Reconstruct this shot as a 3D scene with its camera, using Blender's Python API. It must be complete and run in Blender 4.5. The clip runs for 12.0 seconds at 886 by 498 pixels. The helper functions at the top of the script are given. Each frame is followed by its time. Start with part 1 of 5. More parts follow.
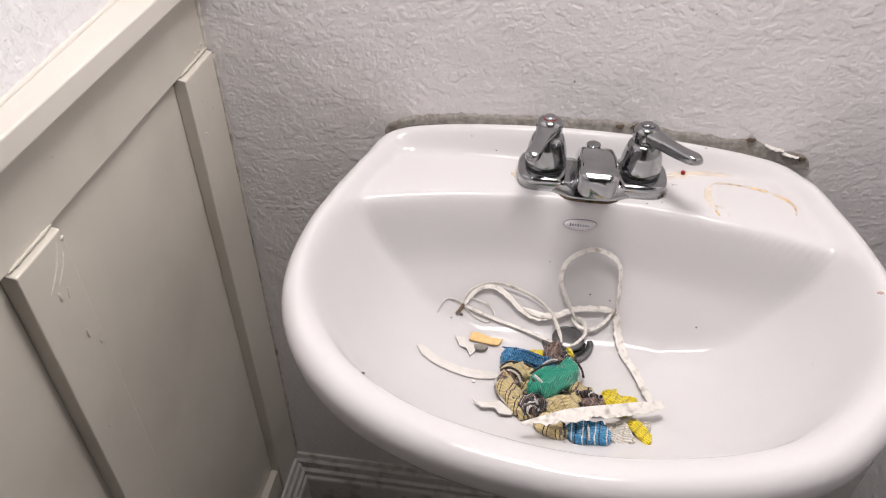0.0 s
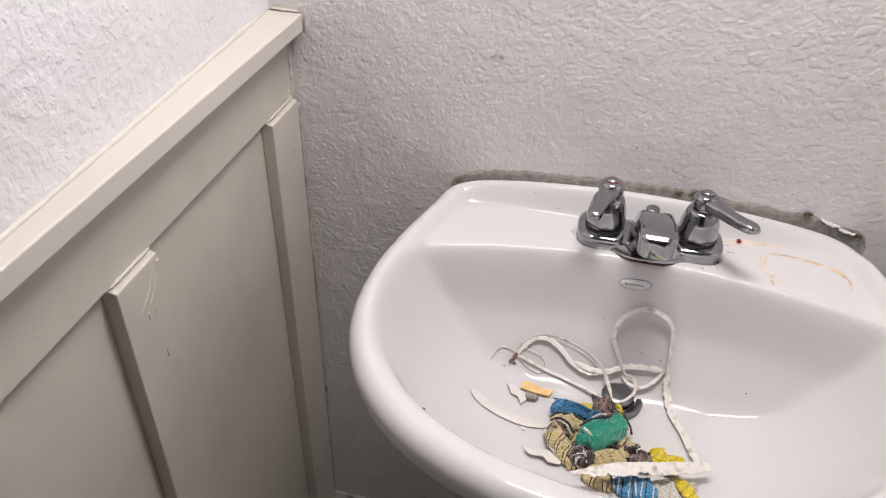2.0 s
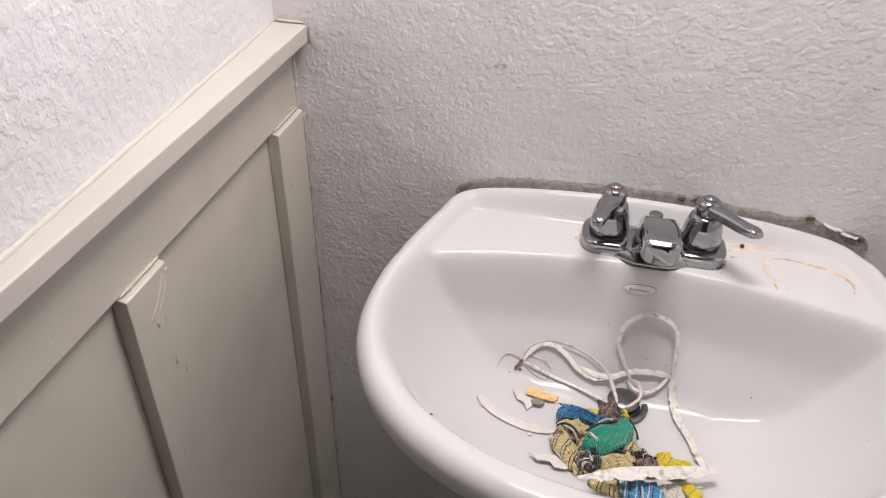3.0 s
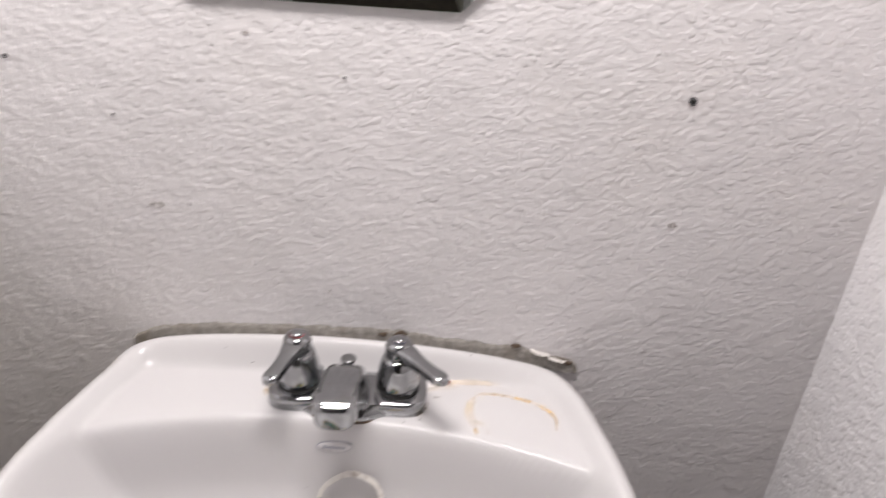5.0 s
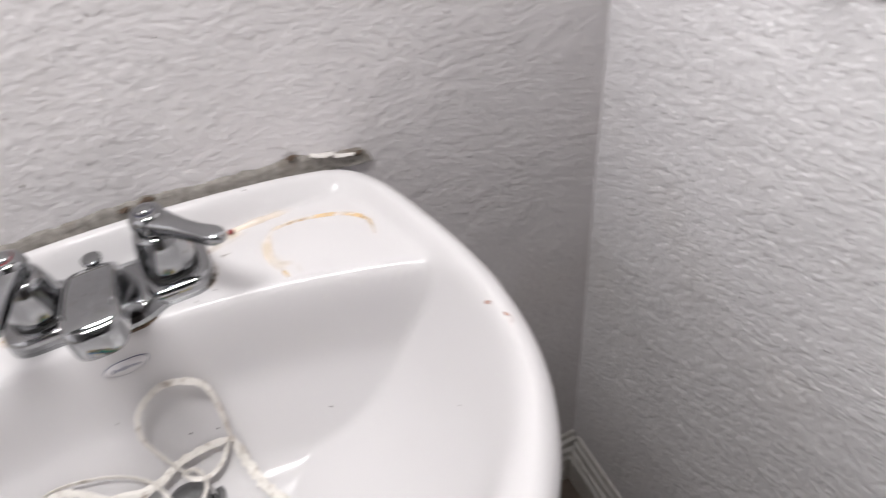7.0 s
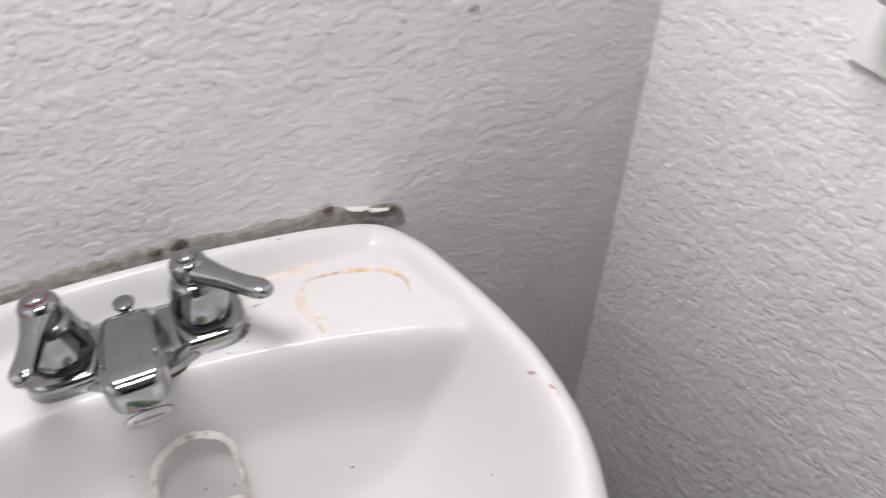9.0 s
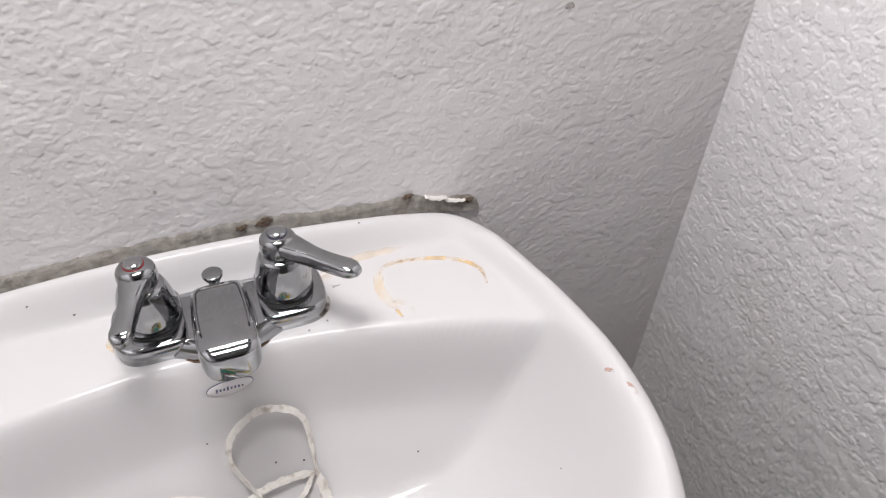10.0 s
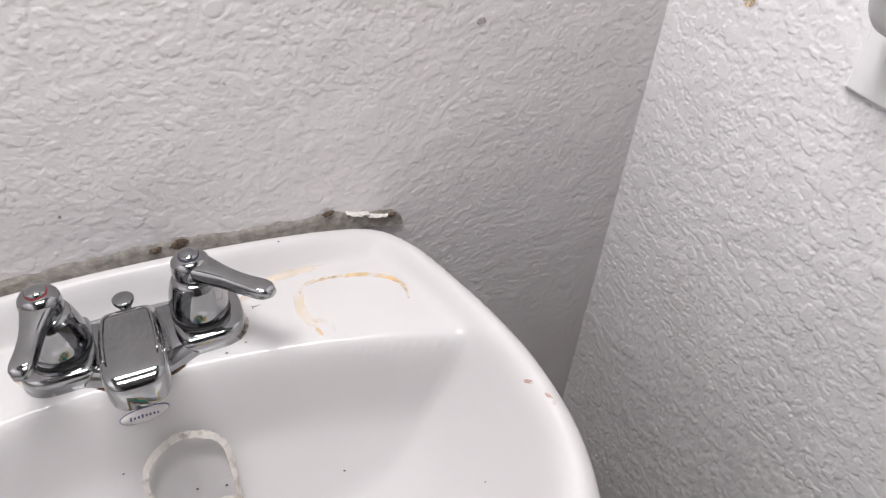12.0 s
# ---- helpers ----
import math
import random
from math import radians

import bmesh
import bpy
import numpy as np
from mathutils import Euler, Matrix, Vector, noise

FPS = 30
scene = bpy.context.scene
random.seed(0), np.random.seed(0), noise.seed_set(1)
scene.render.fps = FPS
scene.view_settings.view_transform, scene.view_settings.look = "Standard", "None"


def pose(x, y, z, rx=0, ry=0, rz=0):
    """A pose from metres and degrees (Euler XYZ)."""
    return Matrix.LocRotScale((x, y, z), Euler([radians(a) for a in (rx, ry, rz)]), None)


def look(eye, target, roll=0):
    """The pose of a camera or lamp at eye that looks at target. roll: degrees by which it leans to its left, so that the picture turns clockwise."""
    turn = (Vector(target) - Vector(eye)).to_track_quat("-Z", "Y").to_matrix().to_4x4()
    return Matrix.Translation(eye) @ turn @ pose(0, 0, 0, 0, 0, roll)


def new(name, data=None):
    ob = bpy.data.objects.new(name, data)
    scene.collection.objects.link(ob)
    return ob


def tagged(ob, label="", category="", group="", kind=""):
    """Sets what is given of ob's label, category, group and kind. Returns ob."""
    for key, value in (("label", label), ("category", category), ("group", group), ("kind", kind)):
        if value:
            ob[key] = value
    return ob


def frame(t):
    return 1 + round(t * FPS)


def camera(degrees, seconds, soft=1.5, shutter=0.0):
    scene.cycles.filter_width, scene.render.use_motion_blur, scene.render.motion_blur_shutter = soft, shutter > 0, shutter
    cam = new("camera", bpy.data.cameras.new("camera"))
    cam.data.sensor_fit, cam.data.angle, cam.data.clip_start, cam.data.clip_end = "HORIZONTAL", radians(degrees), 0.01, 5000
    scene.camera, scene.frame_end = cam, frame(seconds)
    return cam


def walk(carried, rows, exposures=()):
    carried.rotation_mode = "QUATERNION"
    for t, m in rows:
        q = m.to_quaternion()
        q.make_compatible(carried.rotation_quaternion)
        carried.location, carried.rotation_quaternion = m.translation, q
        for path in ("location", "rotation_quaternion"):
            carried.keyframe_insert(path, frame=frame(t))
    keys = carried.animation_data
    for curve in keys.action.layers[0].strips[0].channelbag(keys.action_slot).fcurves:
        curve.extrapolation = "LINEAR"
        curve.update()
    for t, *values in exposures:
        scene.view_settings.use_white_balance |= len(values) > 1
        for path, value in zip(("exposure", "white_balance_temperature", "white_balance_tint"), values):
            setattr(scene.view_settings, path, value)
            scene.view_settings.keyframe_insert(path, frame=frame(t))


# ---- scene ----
cam = camera(62.7, 12.0, soft=1.1, shutter=0.5)
PATH = [
    (0, (-0.065, -0.753, 1.285), (-0.286, 0.767, 0.005), 0.3),
    (0.5, (-0.064, -0.764, 1.292), (-0.304, 0.775, 0.037), 1.2),
    (1, (-0.084, -0.78, 1.305), (-0.37, 0.781, 0.088), 1.5),
    (1.5, (-0.083, -0.781, 1.305), (-0.398, 0.798, 0.119), 2.1),
    (2, (-0.083, -0.791, 1.301), (-0.429, 0.8, 0.139), 1.9),
    (2.5, (-0.084, -0.801, 1.303), (-0.448, 0.795, 0.153), 1.5),
    (2.7, (-0.085, -0.8, 1.302), (-0.447, 0.799, 0.156), 1.4),
    (4.3, (-0.047, -0.741, 1.328), (-0.261, 0.917, 0.23), 2.7),
    (4.5, (-0.017, -0.713, 1.337), (-0.175, 0.963, 0.257), 3.2),
    (5, (0.081, -0.648, 1.334), (0.101, 1.097, 0.356), 4.0),
    (5.2, (0.106, -0.624, 1.339), (0.159, 1.124, 0.368), 3.7),
    (5.5, (0.132, -0.601, 1.332), (0.185, 1.135, 0.339), 2.7),
    (6, (0.132, -0.581, 1.313), (0.166, 1.047, 0.152), -0.4),
    (6.5, (0.121, -0.536, 1.264), (0.268, 0.94, -0.078), -7.3),
    (7, (0.111, -0.537, 1.249), (0.597, 0.782, -0.174), -6.9),
    (7.2, (0.119, -0.536, 1.253), (0.724, 0.73, -0.172), -5.0),
    (8.8, (0.064, -0.507, 1.265), (0.792, 0.782, -0.079), 1.3),
    (9, (0.053, -0.493, 1.264), (0.692, 0.838, -0.086), 0.7),
    (9.5, (0.016, -0.485, 1.26), (0.568, 0.886, -0.088), 2.0),
    (10, (0.007, -0.484, 1.262), (0.585, 0.872, -0.09), 2.6),
    (10.5, (0.048, -0.497, 1.267), (0.701, 0.84, -0.07), 2.1),
    (11, (0.052, -0.504, 1.266), (0.752, 0.811, -0.069), 2.9),
    (11.5, (0.046, -0.5, 1.266), (0.755, 0.809, -0.07), 3.9),
    (12, (0.035, -0.491, 1.267), (0.733, 0.831, -0.063), 4.1),
]
walk(cam, [(t, look(eye, target, roll)) for t, eye, target, roll in PATH],
     [(0.0, 0.0, 6650, 12.0), (1.0, -0.06, 6650, 12.0), (2.0, -0.15, 6650, 12.0), (4.5, -0.12, 6650, 12.0), (4.8, -0.09, 6650, 12.0), (5.6, -0.08, 6450, 9.5), (6.5, -0.03, 6420, 9.2), (7.2, 0.03, 6400, 9.0), (9.0, -0.02, 6400, 9.0), (12.0, -0.01, 6400, 9.0)])

# ---- world and light ----
world = bpy.data.worlds.new("world")
world.use_nodes = True
world.node_tree.nodes["Background"].inputs[0].default_value = (0.9, 0.93, 1.0, 1)
world.node_tree.nodes["Background"].inputs[1].default_value = 0.008
scene.world = world
VANITY_Z, VANITY_Y, VANITY_X = 1.82, -0.215, (-0.165, -0.03, 0.105)
for lamp_x in VANITY_X:
    # Spots send no light upwards, which keeps bounce out of the corners
    lamp_data = bpy.data.lights.new("vanity_lamp_light", "SPOT")
    lamp_data.spot_size, lamp_data.spot_blend = math.radians(150), 0.4
    lamp_data.energy, lamp_data.shadow_soft_size, lamp_data.color = 13.6, 0.085, (1.0, 0.965, 0.955)
    new("vanity_lamp_light", lamp_data).location = (lamp_x, VANITY_Y, VANITY_Z)

# ---- measures of the room ----
WEST, EAST, NORTH, SOUTH, TOP = -0.474, 0.508, 0.0, -1.40, 2.44
CAP_Z, RAIL_Z, TILT = 1.029, 0.925, 0.024


# ---- materials ----
def mat(name, colour, rough=0.5, metal=0.0, spread=0.08, scale=30.0, bump=0.0, bump_scale=200.0, coat=0.0, dirt=None, dirt_scale=6.0, dirt_amount=0.3):
    """A painted, glazed or metal surface: colour varied at two scales, fine relief, and blotches of dirt."""
    m = bpy.data.materials.new(name)
    m.use_nodes = True
    nt = m.node_tree
    b = nt.nodes["Principled BSDF"]
    b.inputs["Roughness"].default_value, b.inputs["Metallic"].default_value = rough, metal
    b.inputs["Coat Weight"].default_value = coat
    b.inputs["Coat Roughness"].default_value = 0.05
    tc = nt.nodes.new("ShaderNodeTexCoord")

    def tex(s, detail=4.0):
        n = nt.nodes.new("ShaderNodeTexNoise")
        n.inputs["Scale"].default_value, n.inputs["Detail"].default_value = s, detail
        nt.links.new(tc.outputs["Object"], n.inputs["Vector"])
        return n.outputs["Fac"]

    def ramp(src, lo, hi, a, c):
        r = nt.nodes.new("ShaderNodeValToRGB")
        r.color_ramp.elements[0].position, r.color_ramp.elements[1].position = lo, hi
        r.color_ramp.elements[0].color, r.color_ramp.elements[1].color = (*a, 1), (*c, 1)
        nt.links.new(src, r.inputs[0])
        return r.outputs[0]

    lo = tuple(v * (1 - spread) for v in colour)
    hi = tuple(min(1, v * (1 + spread)) for v in colour)
    out = ramp(tex(scale), 0.3, 0.7, lo, hi)
    if dirt:
        mix = nt.nodes.new("ShaderNodeMix")
        mix.data_type = "RGBA"
        f = ramp(tex(dirt_scale, 8.0), 0.52, 0.72, (0, 0, 0), (dirt_amount,) * 3)
        nt.links.new(f, mix.inputs[0])
        nt.links.new(out, mix.inputs[6])
        mix.inputs[7].default_value = (*dirt, 1)
        out = mix.outputs[2]
    nt.links.new(out, b.inputs["Base Color"])
    rr = nt.nodes.new("ShaderNodeMapRange")
    rr.inputs[3].default_value, rr.inputs[4].default_value = max(0.02, rough * 0.8), min(1, rough * 1.2)
    nt.links.new(tex(scale * 2.3), rr.inputs[0])
    nt.links.new(rr.outputs[0], b.inputs["Roughness"])
    if bump:
        bn = nt.nodes.new("ShaderNodeBump")
        bn.inputs["Strength"].default_value, bn.inputs["Distance"].default_value = 1.0, bump
        nt.links.new(tex(bump_scale, 3.0), bn.inputs["Height"])
        nt.links.new(bn.outputs[0], b.inputs["Normal"])
    return m


def wall_paint(name, colour, relief, large=95.0, crisp=0.055, weights=(0.75, 0.55, 0.35, 0.10)):
    """White wall paint over a sprayed knockdown texture: flat islands with ragged, crisp edges, and finer droplets."""
    m = mat(name, colour, 0.68, spread=0.03, scale=9.0, dirt=(0.58, 0.53, 0.48), dirt_scale=5.0, dirt_amount=0.18)
    nt = m.node_tree
    b = nt.nodes["Principled BSDF"]
    b.inputs["Specular IOR Level"].default_value = 0.3
    tc = nt.nodes.new("ShaderNodeTexCoord")

    def noise_tex(s, detail, rough, lo, hi, warp=0.0):
        n = nt.nodes.new("ShaderNodeTexNoise")
        n.inputs["Scale"].default_value, n.inputs["Detail"].default_value = s, detail
        n.inputs["Roughness"].default_value, n.inputs["Distortion"].default_value = rough, warp
        nt.links.new(tc.outputs["Object"], n.inputs["Vector"])
        r = nt.nodes.new("ShaderNodeMapRange")
        r.interpolation_type = "SMOOTHSTEP"
        r.inputs[1].default_value, r.inputs[2].default_value = lo, hi
        nt.links.new(n.outputs["Fac"], r.inputs[0])
        return r.outputs[0]

    big = noise_tex(large, 3.0, 0.55, 0.5 - crisp, 0.5 + crisp, 0.25)
    drops = noise_tex(large * 2.1, 2.0, 0.5, 0.52 - crisp, 0.52 + crisp, 0.2)
    swell = noise_tex(150.0, 2.0, 0.5, 0.35, 0.70, 0.1)
    fine = noise_tex(520.0, 2.0, 0.6, 0.2, 0.8)
    total = None
    for src, w in zip((big, drops, swell, fine), weights):
        k = nt.nodes.new("ShaderNodeMath")
        k.operation = "MULTIPLY_ADD"
        k.inputs[1].default_value = w
        nt.links.new(src, k.inputs[0])
        if total is None:
            k.inputs[2].default_value = 0.0
        else:
            nt.links.new(total, k.inputs[2])
        total = k.outputs[0]
    bn = nt.nodes.new("ShaderNodeBump")
    bn.inputs["Strength"].default_value, bn.inputs["Distance"].default_value = 1.0, relief
    nt.links.new(total, bn.inputs["Height"])
    nt.links.new(bn.outputs[0], b.inputs["Normal"])
    return m


WALL = wall_paint("textured white wall paint", (0.708, 0.684, 0.688), 0.0003, 96.0, 0.055, (0.0, 0.1, 0.3, 0.35))
WALL_SIDE = wall_paint("textured white wall paint on the side walls", (0.70, 0.683, 0.697), 0.0003, 98.0, 0.05, (0.0, 0.1, 0.3, 0.35))
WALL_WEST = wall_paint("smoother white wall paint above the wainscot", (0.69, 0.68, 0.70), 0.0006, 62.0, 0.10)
WAINSCOT = mat("grey-beige semi-gloss trim paint", (0.57, 0.538, 0.475), 0.35, spread=0.03, scale=12, bump=0.0003, bump_scale=60, dirt=(0.40, 0.37, 0.32), dirt_scale=9, dirt_amount=0.25)
CAP_PAINT = mat("cream trim paint on the cap rail", (0.555, 0.525, 0.48), 0.35, spread=0.03, scale=12, bump=0.0003, bump_scale=60)
CEIL = mat("flat white ceiling paint", (0.75, 0.75, 0.74), 0.8, spread=0.03, bump=0.0008, bump_scale=120)
BASE_PAINT = mat("grubby grey baseboard paint", (0.58, 0.56, 0.54), 0.3, spread=0.08, bump=0.0004, bump_scale=90, dirt=(0.20, 0.17, 0.14), dirt_scale=30, dirt_amount=0.7)
FLOOR_MAT = mat("dark brown vinyl floor", (0.10, 0.075, 0.06), 0.45, spread=0.3, scale=18, bump=0.0003, dirt=(0.2, 0.17, 0.14), dirt_scale=20)
CHINA = mat("white glazed vitreous china", (0.60, 0.585, 0.590), 0.12, spread=0.012, scale=6, bump=0.00003, bump_scale=25)
CHINA.node_tree.nodes["Principled BSDF"].inputs["Specular IOR Level"].default_value = 0.25
CHROME = mat("polished chrome with water spots", (0.36, 0.365, 0.375), 0.085, 1.0, spread=0.04, scale=60, dirt=(0.30, 0.295, 0.29), dirt_scale=90, dirt_amount=0.5)
DARK_GAP = mat("black rubber ring", (0.02, 0.02, 0.02), 0.6)
CAULK = mat("old torn caulk, grey and mouldy", (0.29, 0.27, 0.245), 0.8, spread=0.28, scale=130, bump=0.0014, bump_scale=220, dirt=(0.12, 0.085, 0.055), dirt_scale=32, dirt_amount=0.75)
PAPER = mat("torn edge of white paint skin", (0.64, 0.61, 0.58), 0.7, spread=0.1, bump=0.0006, bump_scale=250)
STRIP = mat("peeled strip of white caulk", (0.68, 0.65, 0.61), 0.5, spread=0.08, scale=90, bump=0.0008, bump_scale=220, dirt=(0.26, 0.20, 0.16), dirt_scale=110, dirt_amount=0.75)
MIRROR = mat("silvered mirror glass", (0.78, 0.82, 0.79), 0.01, 1.0, spread=0.004)
PLATE = mat("white plastic wall plate", (0.72, 0.71, 0.72), 0.3, spread=0.02)
OUTLET = mat("off-white plastic outlet face", (0.62, 0.57, 0.53), 0.35, spread=0.02)
HOLE = mat("black slot", (0.012, 0.012, 0.012), 0.7)
GREY_STEEL = mat("dull grey steel of the drain", (0.20, 0.20, 0.205), 0.32, 0.9, spread=0.2, scale=80)


# ---- mesh helpers ----
def mesh_of(name, bm, material, smooth=True):
    me = bpy.data.meshes.new(name)
    bmesh.ops.recalc_face_normals(bm, faces=bm.faces)
    bm.to_mesh(me)
    bm.free()
    me.materials.append(material)
    if smooth:
        for p in me.polygons:
            p.use_smooth = True
    return me


def part(name, bm, material, parent=None, label="", smooth=True):
    ob = new(name, mesh_of(name, bm, material, smooth))
    if parent:
        ob.parent = parent
    if label:
        ob["label"] = label
    return ob


def box_bm(x0, y0, z0, x1, y1, z1, bevel=0.0, seg=2):
    bm = bmesh.new()
    bmesh.ops.create_cube(bm, size=1.0)
    for v in bm.verts:
        v.co = Vector((x0 + (v.co.x + 0.5) * (x1 - x0), y0 + (v.co.y + 0.5) * (y1 - y0), z0 + (v.co.z + 0.5) * (z1 - z0)))
    if bevel:
        bmesh.ops.bevel(bm, geom=bm.edges[:], offset=bevel, segments=seg, profile=0.5, affect="EDGES")
    return bm


def loft_bm(rings, cap_start=True, cap_end=True, closed=True):
    """Skin over rings of points, all with the same count."""
    bm = bmesh.new()
    rows = [[bm.verts.new(p) for p in ring] for ring in rings]
    n = len(rows[0])
    for a, b in zip(rows, rows[1:]):
        for i in range(n if closed else n - 1):
            bm.faces.new((a[i], a[(i + 1) % n], b[(i + 1) % n], b[i]))
    if cap_start:
        bm.faces.new(rows[0][::-1])
    if cap_end:
        bm.faces.new(rows[-1])
    return bm


def lathe_bm(profile, cx, cy, seg=40):
    """A turned body about an upright axis; the profile is (radius, height) pairs."""
    rings = [[(cx + r * math.cos(a), cy + r * math.sin(a), z) for a in (2 * math.pi * i / seg for i in range(seg))] for r, z in profile]
    return loft_bm(rings)


def catmull(points, per=8, closed=False):
    pts = [Vector(p) for p in points]
    n, out = len(pts), []
    for i in range(n if closed else n - 1):
        if closed:
            p0, p1, p2, p3 = (pts[(i + k) % n] for k in (-1, 0, 1, 2))
        else:
            p0, p1, p2, p3 = pts[max(i - 1, 0)], pts[i], pts[i + 1], pts[min(i + 2, n - 1)]
        for k in range(per):
            t = k / per
            out.append(0.5 * ((2 * p1) + (p2 - p0) * t + (2 * p0 - 5 * p1 + 4 * p2 - p3) * t * t + (3 * p1 - p0 - 3 * p2 + p3) * t**3))
    if not closed:
        out.append(pts[-1])
    return out


def thing(name, label, category, group="", kind=""):
    return tagged(new(name), label, category, group, kind)


def smooth_step(v, a, b):
    t = np.clip((v - a) / (b - a), 0, 1)
    return t * t * (3 - 2 * t)


# ---- shell of the room ----
def slab(name, x0, y0, z0, x1, y1, z1, material, label, category):
    return tagged(part(name, box_bm(x0, y0, z0, x1, y1, z1), material, None, "", False), label, category, kind="structure")


slab("floor", WEST - 0.1, SOUTH - 0.1, -0.08, EAST + 0.1, 0.1, 0.0, FLOOR_MAT, "dark brown vinyl floor of a small bathroom", "floor")
slab("ceiling", WEST - 0.1, SOUTH - 0.1, TOP, EAST + 0.1, 0.1, TOP + 0.08, CEIL, "flat white painted ceiling", "ceiling")


def knockdown(shape, step, seed, depth, sizes):
    """Sprayed plaster in metres of height: flattened round splats of many sizes with uneven outlines, on a slow swell."""
    gen = np.random.default_rng(seed)
    f = np.hypot(np.fft.fftfreq(shape[0], step)[:, None], np.fft.fftfreq(shape[1], step)[None, :])
    f[0, 0] = 1e-6

    def band(length, spread):
        spectrum = np.fft.fft2(gen.standard_normal(shape)) * np.exp(-(np.log(f * length) ** 2) / (2 * spread**2))
        out = np.fft.ifft2(spectrum).real
        return out / out.std()

    ragged = 0.09 * band(0.0085, 0.4) + 0.07 * band(0.0042, 0.35)
    h = np.zeros(shape)
    area = shape[0] * shape[1] * step * step
    for per_square_metre, small, large, tall in sizes:
        count = int(per_square_metre * area)
        radius = small * (large / small) ** gen.random(count)
        stretch, lean = 1 + 0.6 * gen.random(count) ** 2, 0.5 * gen.standard_normal(count)
        for r, k, turn, rise, cv, cu in zip(radius, stretch, lean, tall * (0.6 + 0.4 * gen.random(count)), gen.random(count) * shape[0], gen.random(count) * shape[1]):
            reach = int(1.5 * r * k / step) + 2
            v0, v1, u0, u1 = max(int(cv) - reach, 0), min(int(cv) + reach + 1, shape[0]), max(int(cu) - reach, 0), min(int(cu) + reach + 1, shape[1])
            dv, du = (np.arange(v0, v1) - cv)[:, None] * step, (np.arange(u0, u1) - cu)[None, :] * step
            c, sn = math.cos(turn), math.sin(turn)
            q = np.hypot((c * du + sn * dv) / k, (c * dv - sn * du)) / r + ragged[v0:v1, u0:u1]
            soft = 0.00055 / r
            edge = np.clip((1 + soft - q) / (2 * soft), 0, 1)
            patch = h[v0:v1, u0:u1]
            np.maximum(patch, rise * edge * edge * (3 - 2 * edge), out=patch)
    return depth * (h + 0.06 * band(0.0045, 0.4)) + 0.00012 * band(0.09, 0.4)


def plaster_wall(name, along, up, place, normal, material, label, **spray):
    """A wall slab whose room side is a fine grid of plaster relief where the camera comes near."""
    step = spray.pop("step")
    rows, cols = np.arange(up[1], up[2], step), np.arange(along[1], along[2], step)
    keep = np.array([k for k, z in enumerate(rows) if z > spray["fine_above"] or k % 2 == 0])
    spray.pop("fine_above")
    us = np.concatenate([[along[0]], cols, [along[3]]])
    vs = np.concatenate([[up[0]], rows[keep], [up[3]]])
    h = np.zeros((len(vs), len(us)))
    h[1:-1, 1:-1] = knockdown((len(rows), len(cols)), step, **spray)[keep]
    u, v = np.meshgrid(us, vs)
    room = np.minimum(np.minimum(v - up[1], up[2] - v), np.minimum(u - along[1], along[2] - u))
    h *= smooth_step(room, 0.0, 0.008)
    verts = np.array(place)[None] + u.reshape(-1, 1) * np.array(normal[1])[None] + v.reshape(-1, 1) * np.array((0, 0, 1.0))[None] + h.reshape(-1, 1) * np.array(normal[0])[None]
    m, n = h.shape
    ids = np.arange(m * n).reshape(m, n)
    quads = np.stack([ids[:-1, :-1], ids[:-1, 1:], ids[1:, 1:], ids[1:, :-1]], -1).reshape(-1, 4)
    deep = np.array(normal[0]) * -0.1
    rim = [ids[0, 0], ids[0, -1], ids[-1, -1], ids[-1, 0]]
    back = m * n + np.arange(4)
    sides = [(rim[i], back[i], back[(i + 1) % 4], rim[(i + 1) % 4]) for i in range(4)] + [tuple(back[::-1])]
    verts = np.concatenate([verts, verts[rim] + deep])
    quads = np.concatenate([quads, np.array(sides)])
    if np.dot(np.cross(verts[quads[0][1]] - verts[quads[0][0]], verts[quads[0][2]] - verts[quads[0][0]]), normal[0]) < 0:
        quads = quads[:, ::-1]
    me = bpy.data.meshes.new(name)
    me.vertices.add(len(verts))
    me.vertices.foreach_set("co", verts.astype(np.float32).ravel())
    me.loops.add(quads.size)
    me.loops.foreach_set("vertex_index", quads.astype(np.int32).ravel())
    me.polygons.add(len(quads))
    me.polygons.foreach_set("loop_start", np.arange(0, quads.size, 4, dtype=np.int32))
    smooth = np.ones(len(quads), bool)
    smooth[-5:] = False
    me.polygons.foreach_set("use_smooth", smooth)
    me.update(calc_edges=True)
    me.validate()
    me.materials.append(material)
    return tagged(new(name, me), label, "wall", kind="structure")


plaster_wall("wall_north", (WEST - 0.1, -0.452, EAST + 0.004, EAST + 0.1), (0.0, 0.13, 1.25, TOP), (0, 0, 0), ((0, -1, 0), (1, 0, 0)), WALL,
             "white painted wall with rough knockdown texture behind the sink", step=0.0010, fine_above=0.68, seed=4, depth=0.00050, sizes=((900, 0.0040, 0.0068, 1.0), (7500, 0.0019, 0.0038, 0.9), (42000, 0.0009, 0.0017, 0.7)))
slab("wall_west_1", WEST - 0.1, SOUTH, 0.0, WEST, 0.0, 0.97, WALL_SIDE, "wall behind the grey wainscot panelling", "wall")
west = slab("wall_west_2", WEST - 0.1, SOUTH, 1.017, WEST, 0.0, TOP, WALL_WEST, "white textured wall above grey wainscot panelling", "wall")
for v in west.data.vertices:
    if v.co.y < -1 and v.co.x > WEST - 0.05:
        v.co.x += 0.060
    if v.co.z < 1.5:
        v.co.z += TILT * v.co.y
